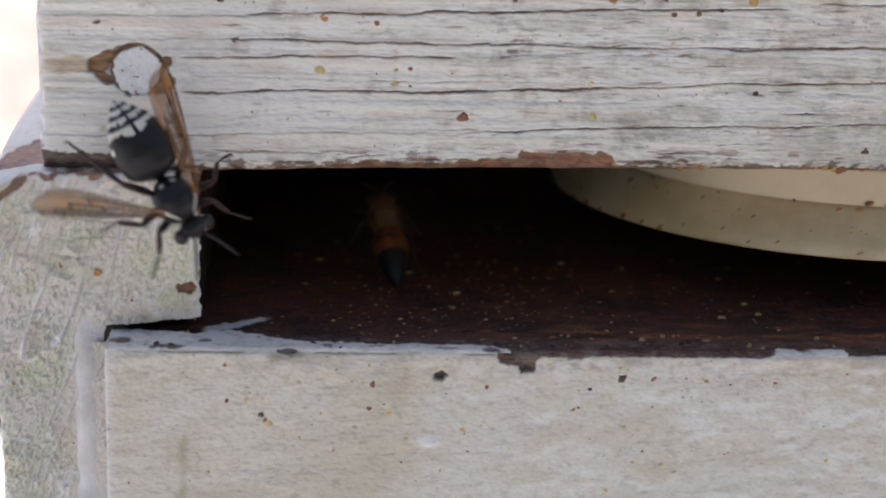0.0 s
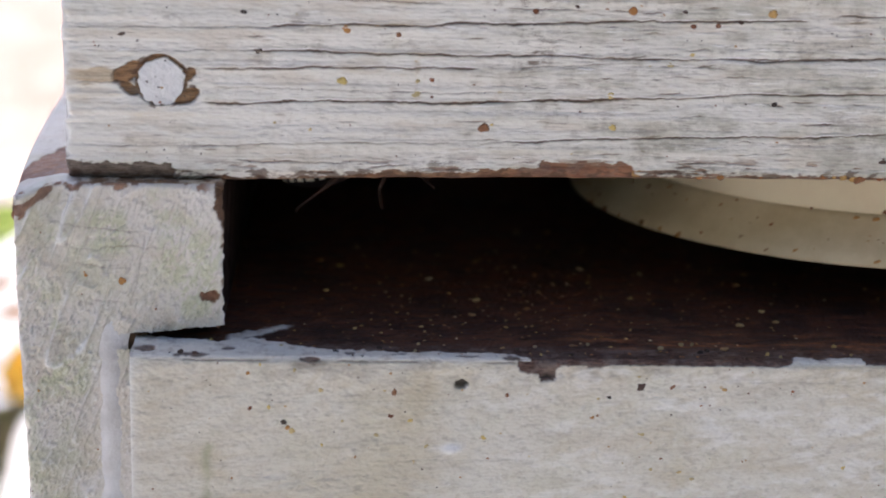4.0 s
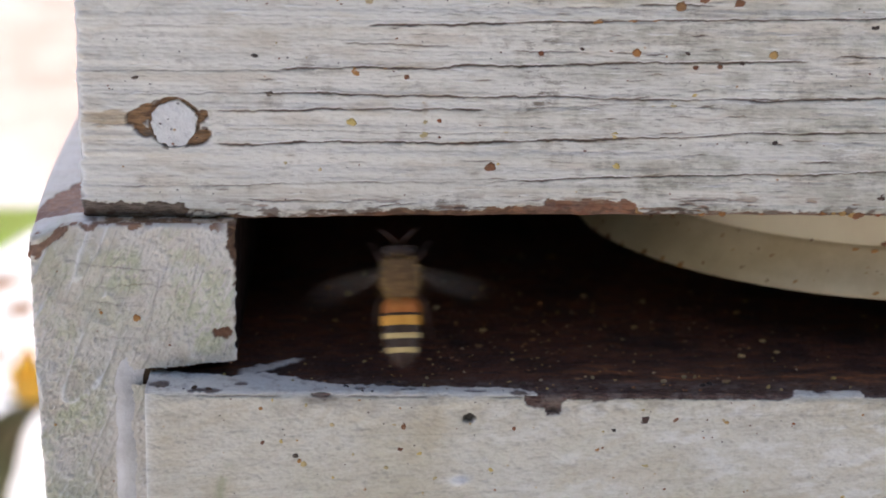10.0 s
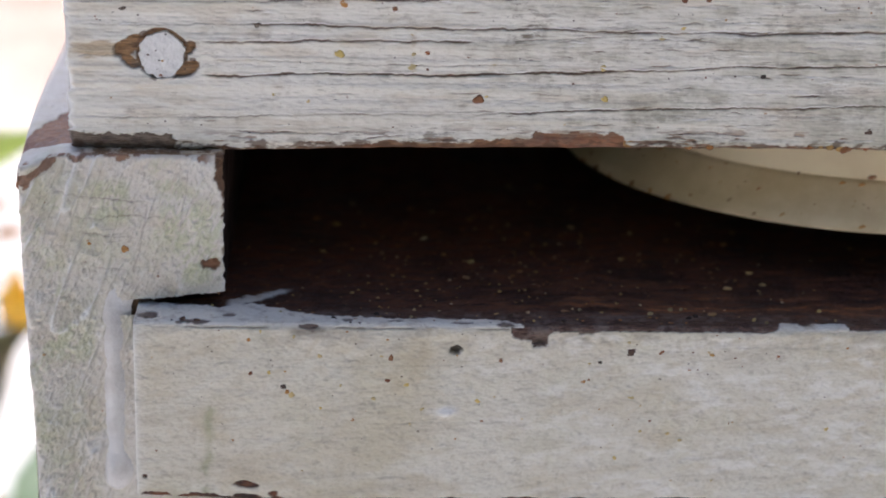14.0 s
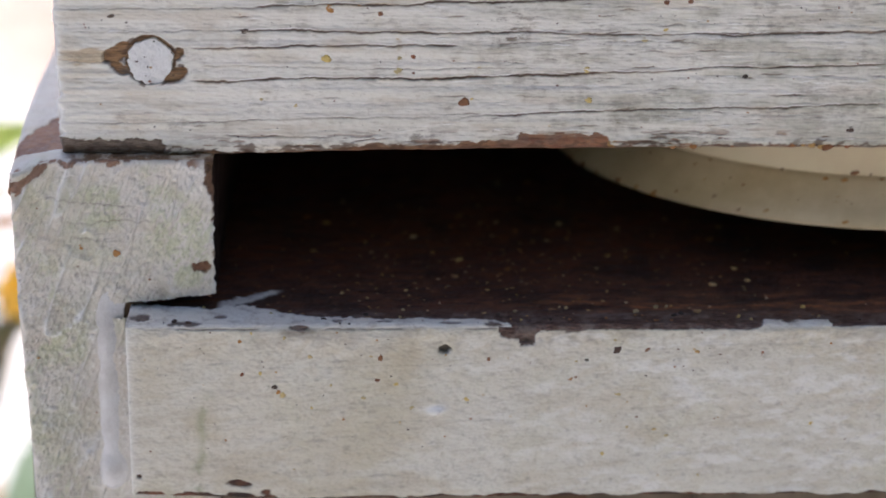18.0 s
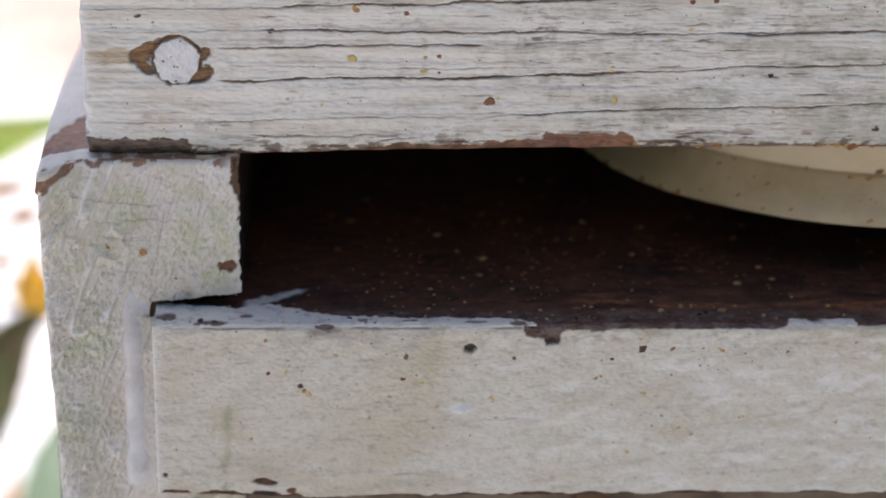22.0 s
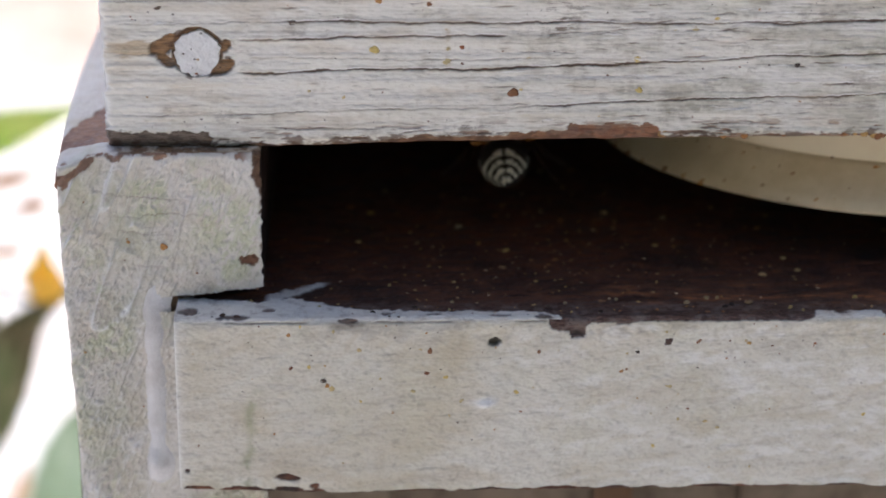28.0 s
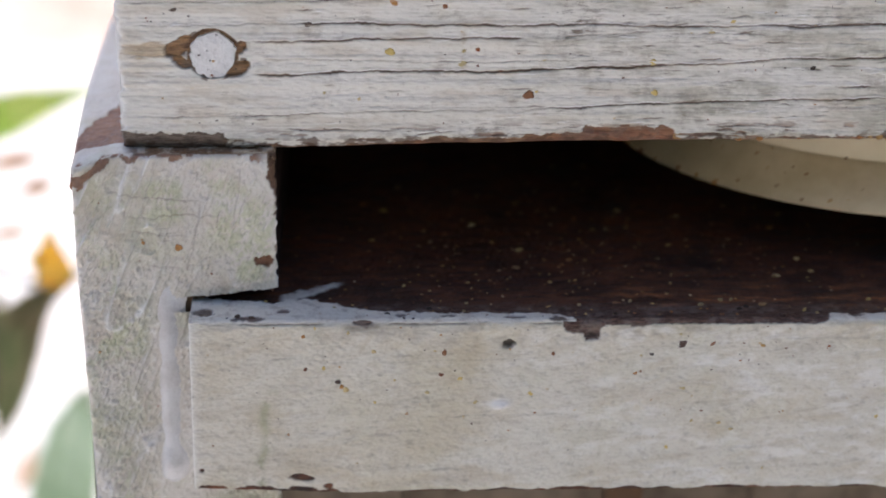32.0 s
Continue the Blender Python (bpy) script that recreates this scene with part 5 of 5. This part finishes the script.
def honeybee(spread=14, lift=-4, seed=1, dusky=False, amber=ORANGE, hair=FUZZ):
    b = thing("honeybee", "honeybee with an amber abdomen and a black tip" if dusky else "honeybee with an amber and dark banded abdomen", "bee", "honeybees at the entrance")

    def bands(y, a):
        bow = 0.18 * (1 - math.sin(a))
        y = y / 1.14 + bow
        if y > 0.0:
            return 1
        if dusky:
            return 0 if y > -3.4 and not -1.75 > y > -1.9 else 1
        for lo, kind in ((-1.5, 0), (-1.78, 1), (-2.75, 3), (-3.55, 1), (-4.1, 2), (-5.05, 1), (-5.6, 2)):
            if y > lo:
                return kind if math.sin(a) > -0.45 or kind == 1 else 0
        return 1

    body("thorax", [(4.7, 0.9, 0.9, 0.1), (4.3, 1.6, 1.5, 0.15), (3.0, 2.1, 2.0, 0.2), (1.6, 2.1, 2.0, 0.15), (0.4, 1.75, 1.6, 0.0), (-0.1, 1.2, 1.1, -0.2)], [BEE_THORAX], lambda y, a: 0, b, "brown, covered with tan fuzz")
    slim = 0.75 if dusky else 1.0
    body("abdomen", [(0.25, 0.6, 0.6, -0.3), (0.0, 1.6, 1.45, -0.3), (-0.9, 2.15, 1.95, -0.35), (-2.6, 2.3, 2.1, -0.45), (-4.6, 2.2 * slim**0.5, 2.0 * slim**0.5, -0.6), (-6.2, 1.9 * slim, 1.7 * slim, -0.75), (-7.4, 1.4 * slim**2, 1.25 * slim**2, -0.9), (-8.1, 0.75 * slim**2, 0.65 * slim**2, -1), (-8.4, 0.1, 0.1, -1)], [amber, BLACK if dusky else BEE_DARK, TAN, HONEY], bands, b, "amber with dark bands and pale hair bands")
    head = body("head", [(6.1, 0.5, 0.8, -0.4), (5.9, 1.3, 1.35, -0.4), (5.3, 1.85, 1.65, -0.3), (4.8, 1.7, 1.45, -0.15), (4.4, 0.8, 0.8, 0.0)], [BEE_DARK], lambda y, a: 0, b, "dark brown")
    for s in (1, -1):
        part("eye", ball(s * 1.45, 5.35, -0.15, 0.55, 0.65, 1.15), EYE, head)
        part("antenna", tube([(s * 0.35, 6.0, 0.3), (s * 0.7, 6.7, 0.9), (s * 1.4, 7.3, 0.9), (s * 2.1, 7.9, 0.6)], [0.11, 0.10, 0.12, 0.09]), BEE_DARK, head)
        wing(b, (s * 1.3, 3.0, 1.6), 9.2, 3.1, spread, lift, s, WING_CLEAR, WING_VEIN, "forewing")
        wing(b, (s * 1.3, 2.2, 1.5), 6.4, 2.3, spread + 8, lift - 3, s, WING_CLEAR, WING_VEIN, "hindwing")
    limbs(b, BEE_DARK, [[(1.0, 3.9, -1.2), (2.3, 4.5, -0.8), (2.9, 5.5, -1.8), (3.3, 6.3, -2.6)], [(1.2, 2.4, -1.5), (3.0, 2.6, -0.8), (3.7, 1.8, -2.0), (4.4, 1.1, -2.6)], [(1.2, 1.0, -1.4), (2.7, -0.8, -0.8), (3.1, -3.1, -1.9), (3.5, -5.2, -2.6)]], 0.26)
    fuzz(b, 1300, seed, hair)
    return b


def yellowjacket():
    w = thing("yellowjacket", "yellowjacket wasp with black and yellow bands and yellow legs", "wasp")

    def bands(y, a):
        back = abs(a - math.pi / 2)
        u = ((-y - 0.4) / 1.12) % 1.0
        return 1 if u > 0.62 + (0.14 if back < 0.3 else 0) - (0.2 if back > 1.2 else 0) else 0

    body("thorax", [(4.4, 0.7, 0.7, 0.1), (4.0, 1.4, 1.3, 0.1), (2.8, 1.8, 1.75, 0.1), (1.2, 1.5, 1.4, 0.0), (0.2, 0.4, 0.4, -0.3)], [BLACK, YELLOW], lambda y, a: 1 if (3.4 < y and 0.6 < abs(a - math.pi / 2) < 1.0) or (0.7 < y < 1.2 and abs(a - math.pi / 2) < 0.7) else 0, w)
    body("abdomen", [(0.15, 0.35, 0.35, -0.3), (-0.2, 1.2, 1.1, -0.3), (-0.7, 1.9, 1.8, -0.35), (-2.4, 2.1, 2.0, -0.45), (-4.4, 1.75, 1.65, -0.6), (-6.0, 0.95, 0.9, -0.8), (-7.0, 0.15, 0.15, -0.95)], [BLACK, YELLOW], bands, w, "black and yellow bands")
    head = body("head", [(6.0, 0.5, 0.6, -0.2), (5.8, 1.3, 1.2, -0.2), (5.3, 1.7, 1.4, -0.1), (4.8, 1.4, 1.1, 0.0), (4.4, 0.5, 0.5, 0.0)], [BLACK, YELLOW], lambda y, a: 1 if y > 5.5 or y < 4.85 else 0, w, "yellow face")
    for s in (1, -1):
        part("eye", ball(s * 1.35, 5.3, 0.1, 0.5, 0.6, 0.95), EYE, head)
        part("antenna", tube([(s * 0.4, 5.9, 0.5), (s * 0.7, 6.6, 1.1), (s * 1.2, 7.4, 1.0), (s * 2.0, 8.6, 0.3)], [0.12, 0.11, 0.13, 0.1]), BLACK, head)
        wing(w, (s * 1.1, 2.9, 1.5), 9.4, 1.9, 5, -3, s, WING_SMOKE, WING_AMBER)
    limbs(w, YELLOW, [[(1.0, 3.4, -1.2), (2.6, 4.4, -0.3), (3.4, 5.6, -2.0), (3.8, 6.8, -3.0)], [(1.1, 2.2, -1.4), (3.4, 2.2, -0.2), (4.6, 1.4, -2.2), (5.4, 0.6, -3.0)], [(1.1, 0.9, -1.3), (3.0, -0.8, 0.2), (3.8, -3.4, -2.0), (4.3, -5.6, -3.0)]], 0.26)
    return w


def keyed(rows):
    """Poses from rows in millimetres and degrees, with steps between where a turn is wide."""
    out = []
    for t, x, y, z, rx, ry, rz in rows:
        out.append((t, pose(x * MM, y * MM, z * MM, rx, ry, rz)))
    full = [out[0]]
    for (t0, a), (t1, b) in zip(out, out[1:]):
        qa, qb = a.to_quaternion(), b.to_quaternion()
        wide = qa.rotation_difference(qb).angle
        wide = min(wide, 2 * math.pi - wide)
        n = 1 + int(wide / radians(75))
        n = min(n, max(1, round((t1 - t0) * FPS)))
        for k in range(1, n):
            u = k / n
            full.append((t0 + (t1 - t0) * u, Matrix.LocRotScale(a.translation.lerp(b.translation, u), qa.slerp(qb, u), None)))
        full.append((t1, b))
    return full


def motions():
    """Flights and walks of the insects: seconds, millimetres and degrees."""
    hornet_one = hornet()
    walk(hornet_one, keyed([
        (0, -28, -1, 19.6, -64, 27, -157), (0.1, -26.6, 0, 17.8, -60, 33, -153), (0.2, -25.1, 2, 15.3, -58, 43, -145),
        (0.3, -20.9, 2, 15.2, -30, 64, -113), (0.4, -19.1, 4, 16.3, -47, 73, -123), (0.5, -18.5, 6, 15, -33, 84, -101),
        (0.6, -17.7, 9, 14.6, -33, 84, -101), (0.8, -15.8, 14, 13.4, -146, 85, 154), (1, -12.2, 22, 11.9, 4, 50, -24),
        (1.2, -10.9, 22, 11.7, 7, 28, -11), (1.4, -8.5, 25, 8.8, 3, 8, -5), (1.7, -5.8, 32, 7, 1, 3, -4), (2, -1.8, 36, 7.4, 1, 8, -5),
        (2.2, -3.9, 30, 11.6, 7, 28, -11), (2.4, -5.7, 30, 12.2, 11, 37, -14), (2.5, -6.4, 34, 14.6, 18, 28, -20), (2.6, -7.4, 32, 15.4, 14, 20, -40),
        (3, -10.5, 29, 15.6, 4, 0, -88), (3.5, -11, 30, 17.5, 4, 4, -85), (4.5, -7.3, 28, 16, 10, 46, -60), (5.5, -1.5, 22, 13.1, 2, 64, -37),
        (5.7, -0.5, 25, 12.6, 9, 46, -20), (6, 0.4, 26, 14.1, -18, 60, -43), (6.3, 1.7, 24, 11.9, -33, 73, -70), (6.5, 10.3, 20, 12.2, 22, 86, -44),
        (6.6, 12, 20, 13, -3, 86, -64), (6.8, 13.1, 24, 13, 10, 37, -15), (7, 18.8, 33, 12.2, -1, -11, 1), (7.2, 18.9, 33, 12.3, 4, -1, -2),
        (7.4, 15.8, 28, 15.8, 34, 8, -5), (7.6, 16.9, 26, 17, 92, 28, -11), (7.8, 17.1, 14, 11.2, 119, 8, -5), (8, 13.3, 3, 9.4, 100, 15, 3),
        (8.1, 3.7, -45, 11.2, 94, 8, -5), (8.2, -0.9, -60, -0.6, 92, 28, -11), (8.6, -90, -30, -257, 0, 0, -30), (21.4, -90, -30, -257, 0, 0, -30),
        (21.9, 140, -40, -60, 60, 0, 60), (22.1, 55.2, -20, 29, 48, -59, 35), (22.2, 29.8, -25, 21.7, 53, -55, 29), (22.3, 4.9, -28, 8.6, 67, -27, 8),
        (22.4, -13, -14, 7.2, 70, -4, -1), (22.5, -17.8, -7, 7.4, 69, -8, 0), (22.6, -25.2, -1, 6.1, 70, -3, -2),
        (22.8, -28.4, -0.1, 8.8, 79, -3, -2), (23, -31.2, 0.7, 9.2, 78, -19, 4), (23.2, -33.8, 0.9, 9.9, 67, -49, 23),
        (23.4, -32.5, 0.9, 9.9, 67, -48, 22), (23.6, -32.3, 1.1, 12.6, 66, -50, 24), (23.8, -33.5, 1.4, 16.2, 70, -44, 18),
        (24, -36.1, 1.6, 17.5, 79, 7, -5), (24.2, -32.8, 3.4, 23.7, 77, 24, -12), (24.4, -31.2, 3.4, 29.3, 74, 37, -19),
        (24.5, -28.5, 3.4, 29.4, 66, 51, -30), (24.6, -24.6, 3.4, 31, 54, 61, -45), (24.8, -23.6, 3.4, 34.4, 66, 51, -30),
        (25, -24, 3.4, 37.6, 70, 45, -24), (25.2, -23.2, 3.4, 40.7, 75, 31, -16), (25.4, -20.6, 5, 46.5, 67, 27, -14),
        (26.2, -5.1, 5, 53.4, 28, 67, -63), (27, 3.4, 5, 44.7, -67, 29, -171), (27.3, 5.4, 4.5, 22.3, -80, 6, 179),
        (27.5, 3.5, 11.5, 14.1, -150, 4, -180), (27.6, 4.5, 15, 12.3, -158, 4, 180), (27.7, 5, 20, 9.3, -164, 3, 178), (27.8, 4.7, 25, 8.5, -7, -10, 1),
        (28, 6.1, 37, 8.7, -8, -5, -1), (28.2, 8, 37, 9.6, -7, -5, -1), (28.4, 5.2, 23, 14.4, -3, -5, -0), (28.6, 6.2, 24, 16.2, 3, -5, -0),
        (28.8, 6, 26, 17.6, 19, -5, -0), (29.4, 12, 31.5, 40, 90, 0, 180), (31, 14, 31.5, 90, 90, 0, 175), (32, 14, 31.5, 100, 90, 0, 180),
    ]))
    wasp = yellowjacket()
    walk(wasp, keyed([
        (0, 0, -60, -257, 0, 0, 60), (0.02, 5.8, -60, 1.3, 75, -6, -1), (0.1, 7.3, -6, 8.7, 90, 32, 23), (0.2, 16, 1, 4.6, -43, 3, -143),
        (0.3, 14.7, 1, 2.9, 50, 11, -62), (0.4, 16.4, 2, 2.9, 13, 10, -79), (0.5, 19.8, 2.4, 2.3, 1, 9, -82), (0.6, 22.9, 2, 2.5, 0, 15, -88),
        (0.7, 53.3, -25, 17.2, 13, 34, -82), (1.2, 172, 4.8, 108, 90, 0, 0), (2, 172, 4.8, 108, 90, 0, 0), (4.6, 0, -60, -257, 0, 0, 60),
        (5.3, -49.5, -40, -1.2, 72, 27, -11), (5.4, -28.2, -20, -3.5, 72, 27, -11), (5.5, -22.2, -6, -3.3, 66, 40, -16),
        (5.6, -23.7, -5, -1.5, 68, 36, -14), (5.7, -17.9, -15, -7.2, 71, 32, -13), (5.8, -13, -40, -8.9, 67, 46, -20), (6.4, 0, -60, -257, 0, 0, 60),
        (32, 0, -60, -257, 0, 0, 60),
    ]))
    # Bee in the entrance, its dimness painted into amber and hair.
    bee_dim = honeybee(14, -4, 2, True, SHADED_AMBER, SHADED_FUZZ)
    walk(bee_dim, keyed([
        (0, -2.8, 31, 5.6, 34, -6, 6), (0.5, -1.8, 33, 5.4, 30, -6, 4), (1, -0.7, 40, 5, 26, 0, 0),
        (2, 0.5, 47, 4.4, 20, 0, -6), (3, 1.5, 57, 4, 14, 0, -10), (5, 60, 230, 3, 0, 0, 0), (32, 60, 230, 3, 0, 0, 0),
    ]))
    bee_post = honeybee(34, 8, 3)
    walk(bee_post, keyed([
        (0, 85, 245, 3, 0, 0, 40), (1.6, 0, 150, 3, 0, 0, 160), (2.4, -21.8, 43.2, 3.2, -30, 6, 179), (2.6, -21.6, 37.8, 3.2, -25, 1, 178),
        (2.8, -20.9, 17.4, 3.2, 4, -1, 177), (2.9, -19.8, 13.4, 3.2, 6, 6, 179), (3, -19.9, 9.4, 3.2, 7, -14, 173),
        (3.1, -20.3, 9.8, 3.2, 4, -8, 175), (3.2, -17.9, 1, 2.8, -23, 30, -174), (3.3, -18.2, 0, 3.4, -35, 1, 178),
        (3.4, -5.5, -12, 6.5, 63, 64, -37), (3.5, -12, -35, 30.6, 73, -25, 5), (3.6, -17.7, -60, 58.3, 73, -21, 3), (4.4, 118, 4.8, 72, 90, 0, 0),
        (32, 118, 4.8, 72, 90, 0, 0),
    ]))
    bee_low = honeybee(70, 5, 4)
    walk(bee_low, keyed([
        (0, -60, -40, -257, 0, 0, 0), (2.7, -60, -40, -257, 0, 0, 0), (3, 1.7, -50, -10.9, 76, -6, -1), (3.1, 2.9, -30, 2.2, 75, -6, -1),
        (3.2, 5, -32, 4.5, 73, -30, 6), (3.3, -34, -40, 5.1, 73, 27, -11), (3.4, -15.7, -45, 4.7, 74, 8, -5), (3.5, -11.8, -60, -2.6, 72, 27, -11),
        (3.9, -60, -40, -257, 0, 0, 0), (32, -60, -40, -257, 0, 0, 0),
    ]))
    bee_right = honeybee(70, 5, 5)
    walk(bee_right, keyed([
        (0, 136, 4.8, 84, 90, 0, 0), (5, 136, 4.8, 84, 90, 0, 0), (5.52, 66, -30, 3.5, 74, -11, 1), (5.6, 24.6, -14, 5.6, 74, -7, -1),
        (5.7, 27.5, -4, 11.8, 73, -22, 4), (5.8, 29.8, -4, 9.5, 72, -25, 5), (5.9, 31.3, -8, 11, 74, -16, 2), (5.98, 29.4, -14, 9.9, 74, -11, 0),
        (6.02, 28.2, -18, 3.8, 74, -11, 0), (6.1, 31.6, -30, 11.9, 74, -6, -1), (6.2, 32.5, -40, 14.2, 72, 27, -11),
        (6.3, 47.3, -50, 21.6, 61, 55, -27), (6.9, 136, 4.8, 84, 90, 0, 0), (32, 136, 4.8, 84, 90, 0, 0),
    ]))
    bee_corner = honeybee(16, -4, 6)
    walk(bee_corner, keyed([
        (0, -120, -20, -257, 0, 0, -60), (5.7, -120, -20, -257, 0, 0, -60), (6, -51.5, -30, 18.8, 52, 64, -37), (6.1, -25.1, -20, 9.9, 74, 13, -6),
        (6.2, -35.4, -35, 9.8, 74, 8, -5), (6.3, -39.5, -35, 6.1, 73, 18, -8), (6.4, -31.1, -14, 0.2, 74, 6, -4),
        (6.5, -31.2, -3.2, -2.3, 71, 29, -12), (6.6, -28.4, -2.8, -0.2, 70, 35, -14), (6.7, -26.4, -2, 1.9, 62, 37, -15),
        (6.8, -24.4, -1.5, 2, 59, 39, -16), (6.9, -22.6, 2, 2.9, 46, 42, -17), (7, -18.3, 7.3, 3, 35, 41, -17), (7.1, -16.8, 14.4, 3, 27, 28, -11),
        (7.2, -15.7, 20.4, 3, 18, 13, -6), (7.4, -14.7, 31.1, 3, 14, 8, -5), (8.6, 110, 260, 3, 0, 0, 80), (32, 110, 260, 3, 0, 0, 80),
    ]))
    bee_enter = honeybee(72, 5, 7)
    walk(bee_enter, keyed([
        (0, 154, 4.8, 96, 90, 0, 0), (6.8, 154, 4.8, 96, 90, 0, 0), (7.1, 50.6, -40, 2.6, 73, -20, 4), (7.2, 34.8, -35, 6.8, 71, -30, 7),
        (7.3, 25, -14, 6.9, 73, -20, 4), (7.4, 17, 4, 6.8, 74, -6, -1), (7.5, 18.1, 8, 10.3, 74, -3, -2), (7.6, 23.8, 6, 10.7, 74, -6, -1),
        (7.7, 23, 26, 10.6, 34, -6, -1), (8.4, 135, 275, 3, 0, 0, 120), (32, 135, 275, 3, 0, 0, 120),
    ]))
    bee_hover = honeybee(76, 4, 8)
    walk(bee_hover, keyed([
        (0, -30, -50, -257, 0, 0, 30), (8.5, -30, -50, -257, 0, 0, 30), (8.8, 20.2, -40, -4.7, 74, -6, -1), (8.9, 23.1, -24, 2.8, 73, -9, -0),
        (9, 33.5, 3, 9.9, 73, -14, 1), (9.1, 20.6, 4, 5.8, 73, -20, 4), (9.2, 9.2, 10, 11.4, 74, -6, -1), (9.3, 7.5, 20, 11.1, 74, -3, -2),
        (9.4, 5, 34, 10, 73, -11, 1), (9.5, -16.5, 16, 7.3, 74, 1, -3), (9.6, -19.6, 8, 7.8, 71, -32, 8), (9.7, -21.5, 6, 9.3, 73, -16, 2),
        (9.8, -23.3, 3, 9.2, 72, 23, -10), (9.9, -12.4, 3, 9.1, 73, 3, -3), (10, -5.3, 3, 10.7, 73, -3, -2), (10.1, 0.3, 4, 7.2, 73, -6, -1),
        (10.2, -0.9, 30, 5.9, 43, -1, -2), (10.3, -0.6, 60, -0, 23, -1, -2), (11, 160, 290, 3, 0, 0, 160), (32, 160, 290, 3, 0, 0, 160),
    ]))
    bee_edge = honeybee(20, -4, 9, True, DEEP_AMBER)
    walk(bee_edge, keyed([
        (0, -10, 31, 45, 90, 0, 180), (16, -10, 31, 45, 90, 0, 180), (17.2, -16.3, 30, 14.9, -71, 1, 177), (17.3, -16.5, 26, 13.1, -61, 1, 177),
        (17.4, -16.4, 20, 12.7, -51, -1, 177), (17.5, -15.8, 18, 11.2, -41, 1, 177), (17.6, -8.1, 2, 6.6, -50, -4, 176),
        (17.7, 2, -40, -16.6, -67, 29, -172), (17.8, -19.9, -100, 23.4, 68, 27, -14), (17.9, -17.5, -100, 47.3, 69, 18, -10),
        (18, -43.4, -100, 70.1, 67, -29, 8), (18.8, 190, 4.8, 120, 90, 0, 0), (32, 190, 4.8, 120, 90, 0, 0),
    ]))
    bee_late = honeybee(62, 4, 10, True, DEEP_AMBER)
    walk(bee_late, keyed([
        (0, -150, -10, -257, 0, 0, -90), (29.9, -150, -10, -257, 0, 0, -90), (30.1, -52.9, -60, 30.1, 62, 41, -22),
        (30.2, -33.6, -48, 37.2, 63, 38, -20), (30.3, -12.9, -35, 41.7, 60, 45, -25), (30.4, 24.1, -25, 31.4, 69, 9, -6),
        (30.5, 51.5, -30, 23.4, 54, 53, -33), (30.6, 45.9, -40, -5.3, 59, -46, 21), (30.7, 26.5, -36, 3.0, 63, -38, 14),
        (30.8, 1.3, -16, 0.8, 65, -33, 12), (30.9, -3.3, 0, -0.7, 60, 10, -8), (31, -2.3, 3.5, 3.2, 19, 20, -14), (31.1, -0.5, 8.9, 3.2, 20, 10, -7),
        (31.2, 0.9, 13.3, 3.2, 24, 1, -3), (31.3, 1.1, 21.8, 3.2, 24, -6, -1), (31.4, 0.3, 30.9, 3.2, 24, -6, -1), (31.5, 0.3, 35.5, 3.2, 24, -1, -3),
        (32, 20, 150, 3, 0, 0, 20),
    ]))
    wings = [o for o in hornet_one.children if o.name.startswith("wing")]
    for w, side in zip(wings, (1, -1)):
        root = Matrix.Translation(w.matrix_basis.translation)
        swing = [(0, 58, 18), (0.4, 50, 18), (0.8, 9, 9), (7.6, 8, 8), (7.9, 50, 50), (8.2, 60, 60), (22.4, 62, 62), (22.7, 34, 20), (22.9, 38, 14), (23.4, 20, 26), (23.8, 18, 40), (24, 16, 46), (24.4, 40, 42), (24.6, 50, 42), (25, 43, 14), (25.5, 30, 24), (27.3, 10, 10), (32, 8, 8)]
        swing = [r for r in swing if not (7.6 < r[0] < 8.5 or 22 < r[0] < 22.65)]
        for start, beats in ((7.7, 18), (22.05, 18)):
            swing += [(start + k / FPS, (10, 50, 90, 50)[k % 4], (10, 50, 90, 50)[k % 4]) for k in range(beats)]
        swing.sort()
        walk(w, [(t, root @ pose(0, 0, 0, -6, side * (78 if 7.65 < t < 8.35 or 22 < t < 22.4 else 0), side * (a if side > 0 else b))) for t, a, b in swing])
    belly = [o for o in hornet_one.children if o.name.startswith("abdomen")][0]
    walk(belly, [(t, pose(0, 0, 0, bend, 0, 0)) for t, bend in [(0, -16), (0.3, -10), (0.8, 4), (7.5, 4), (7.8, 28), (8.3, 28), (9, 4), (21.5, 4), (22.1, -22), (22.3, -22), (22.6, -8), (22.8, 14), (23.5, 16), (24, 38), (24.3, 30), (25, 24), (25.4, 18), (27.3, 4), (32, 4)]])


motions()
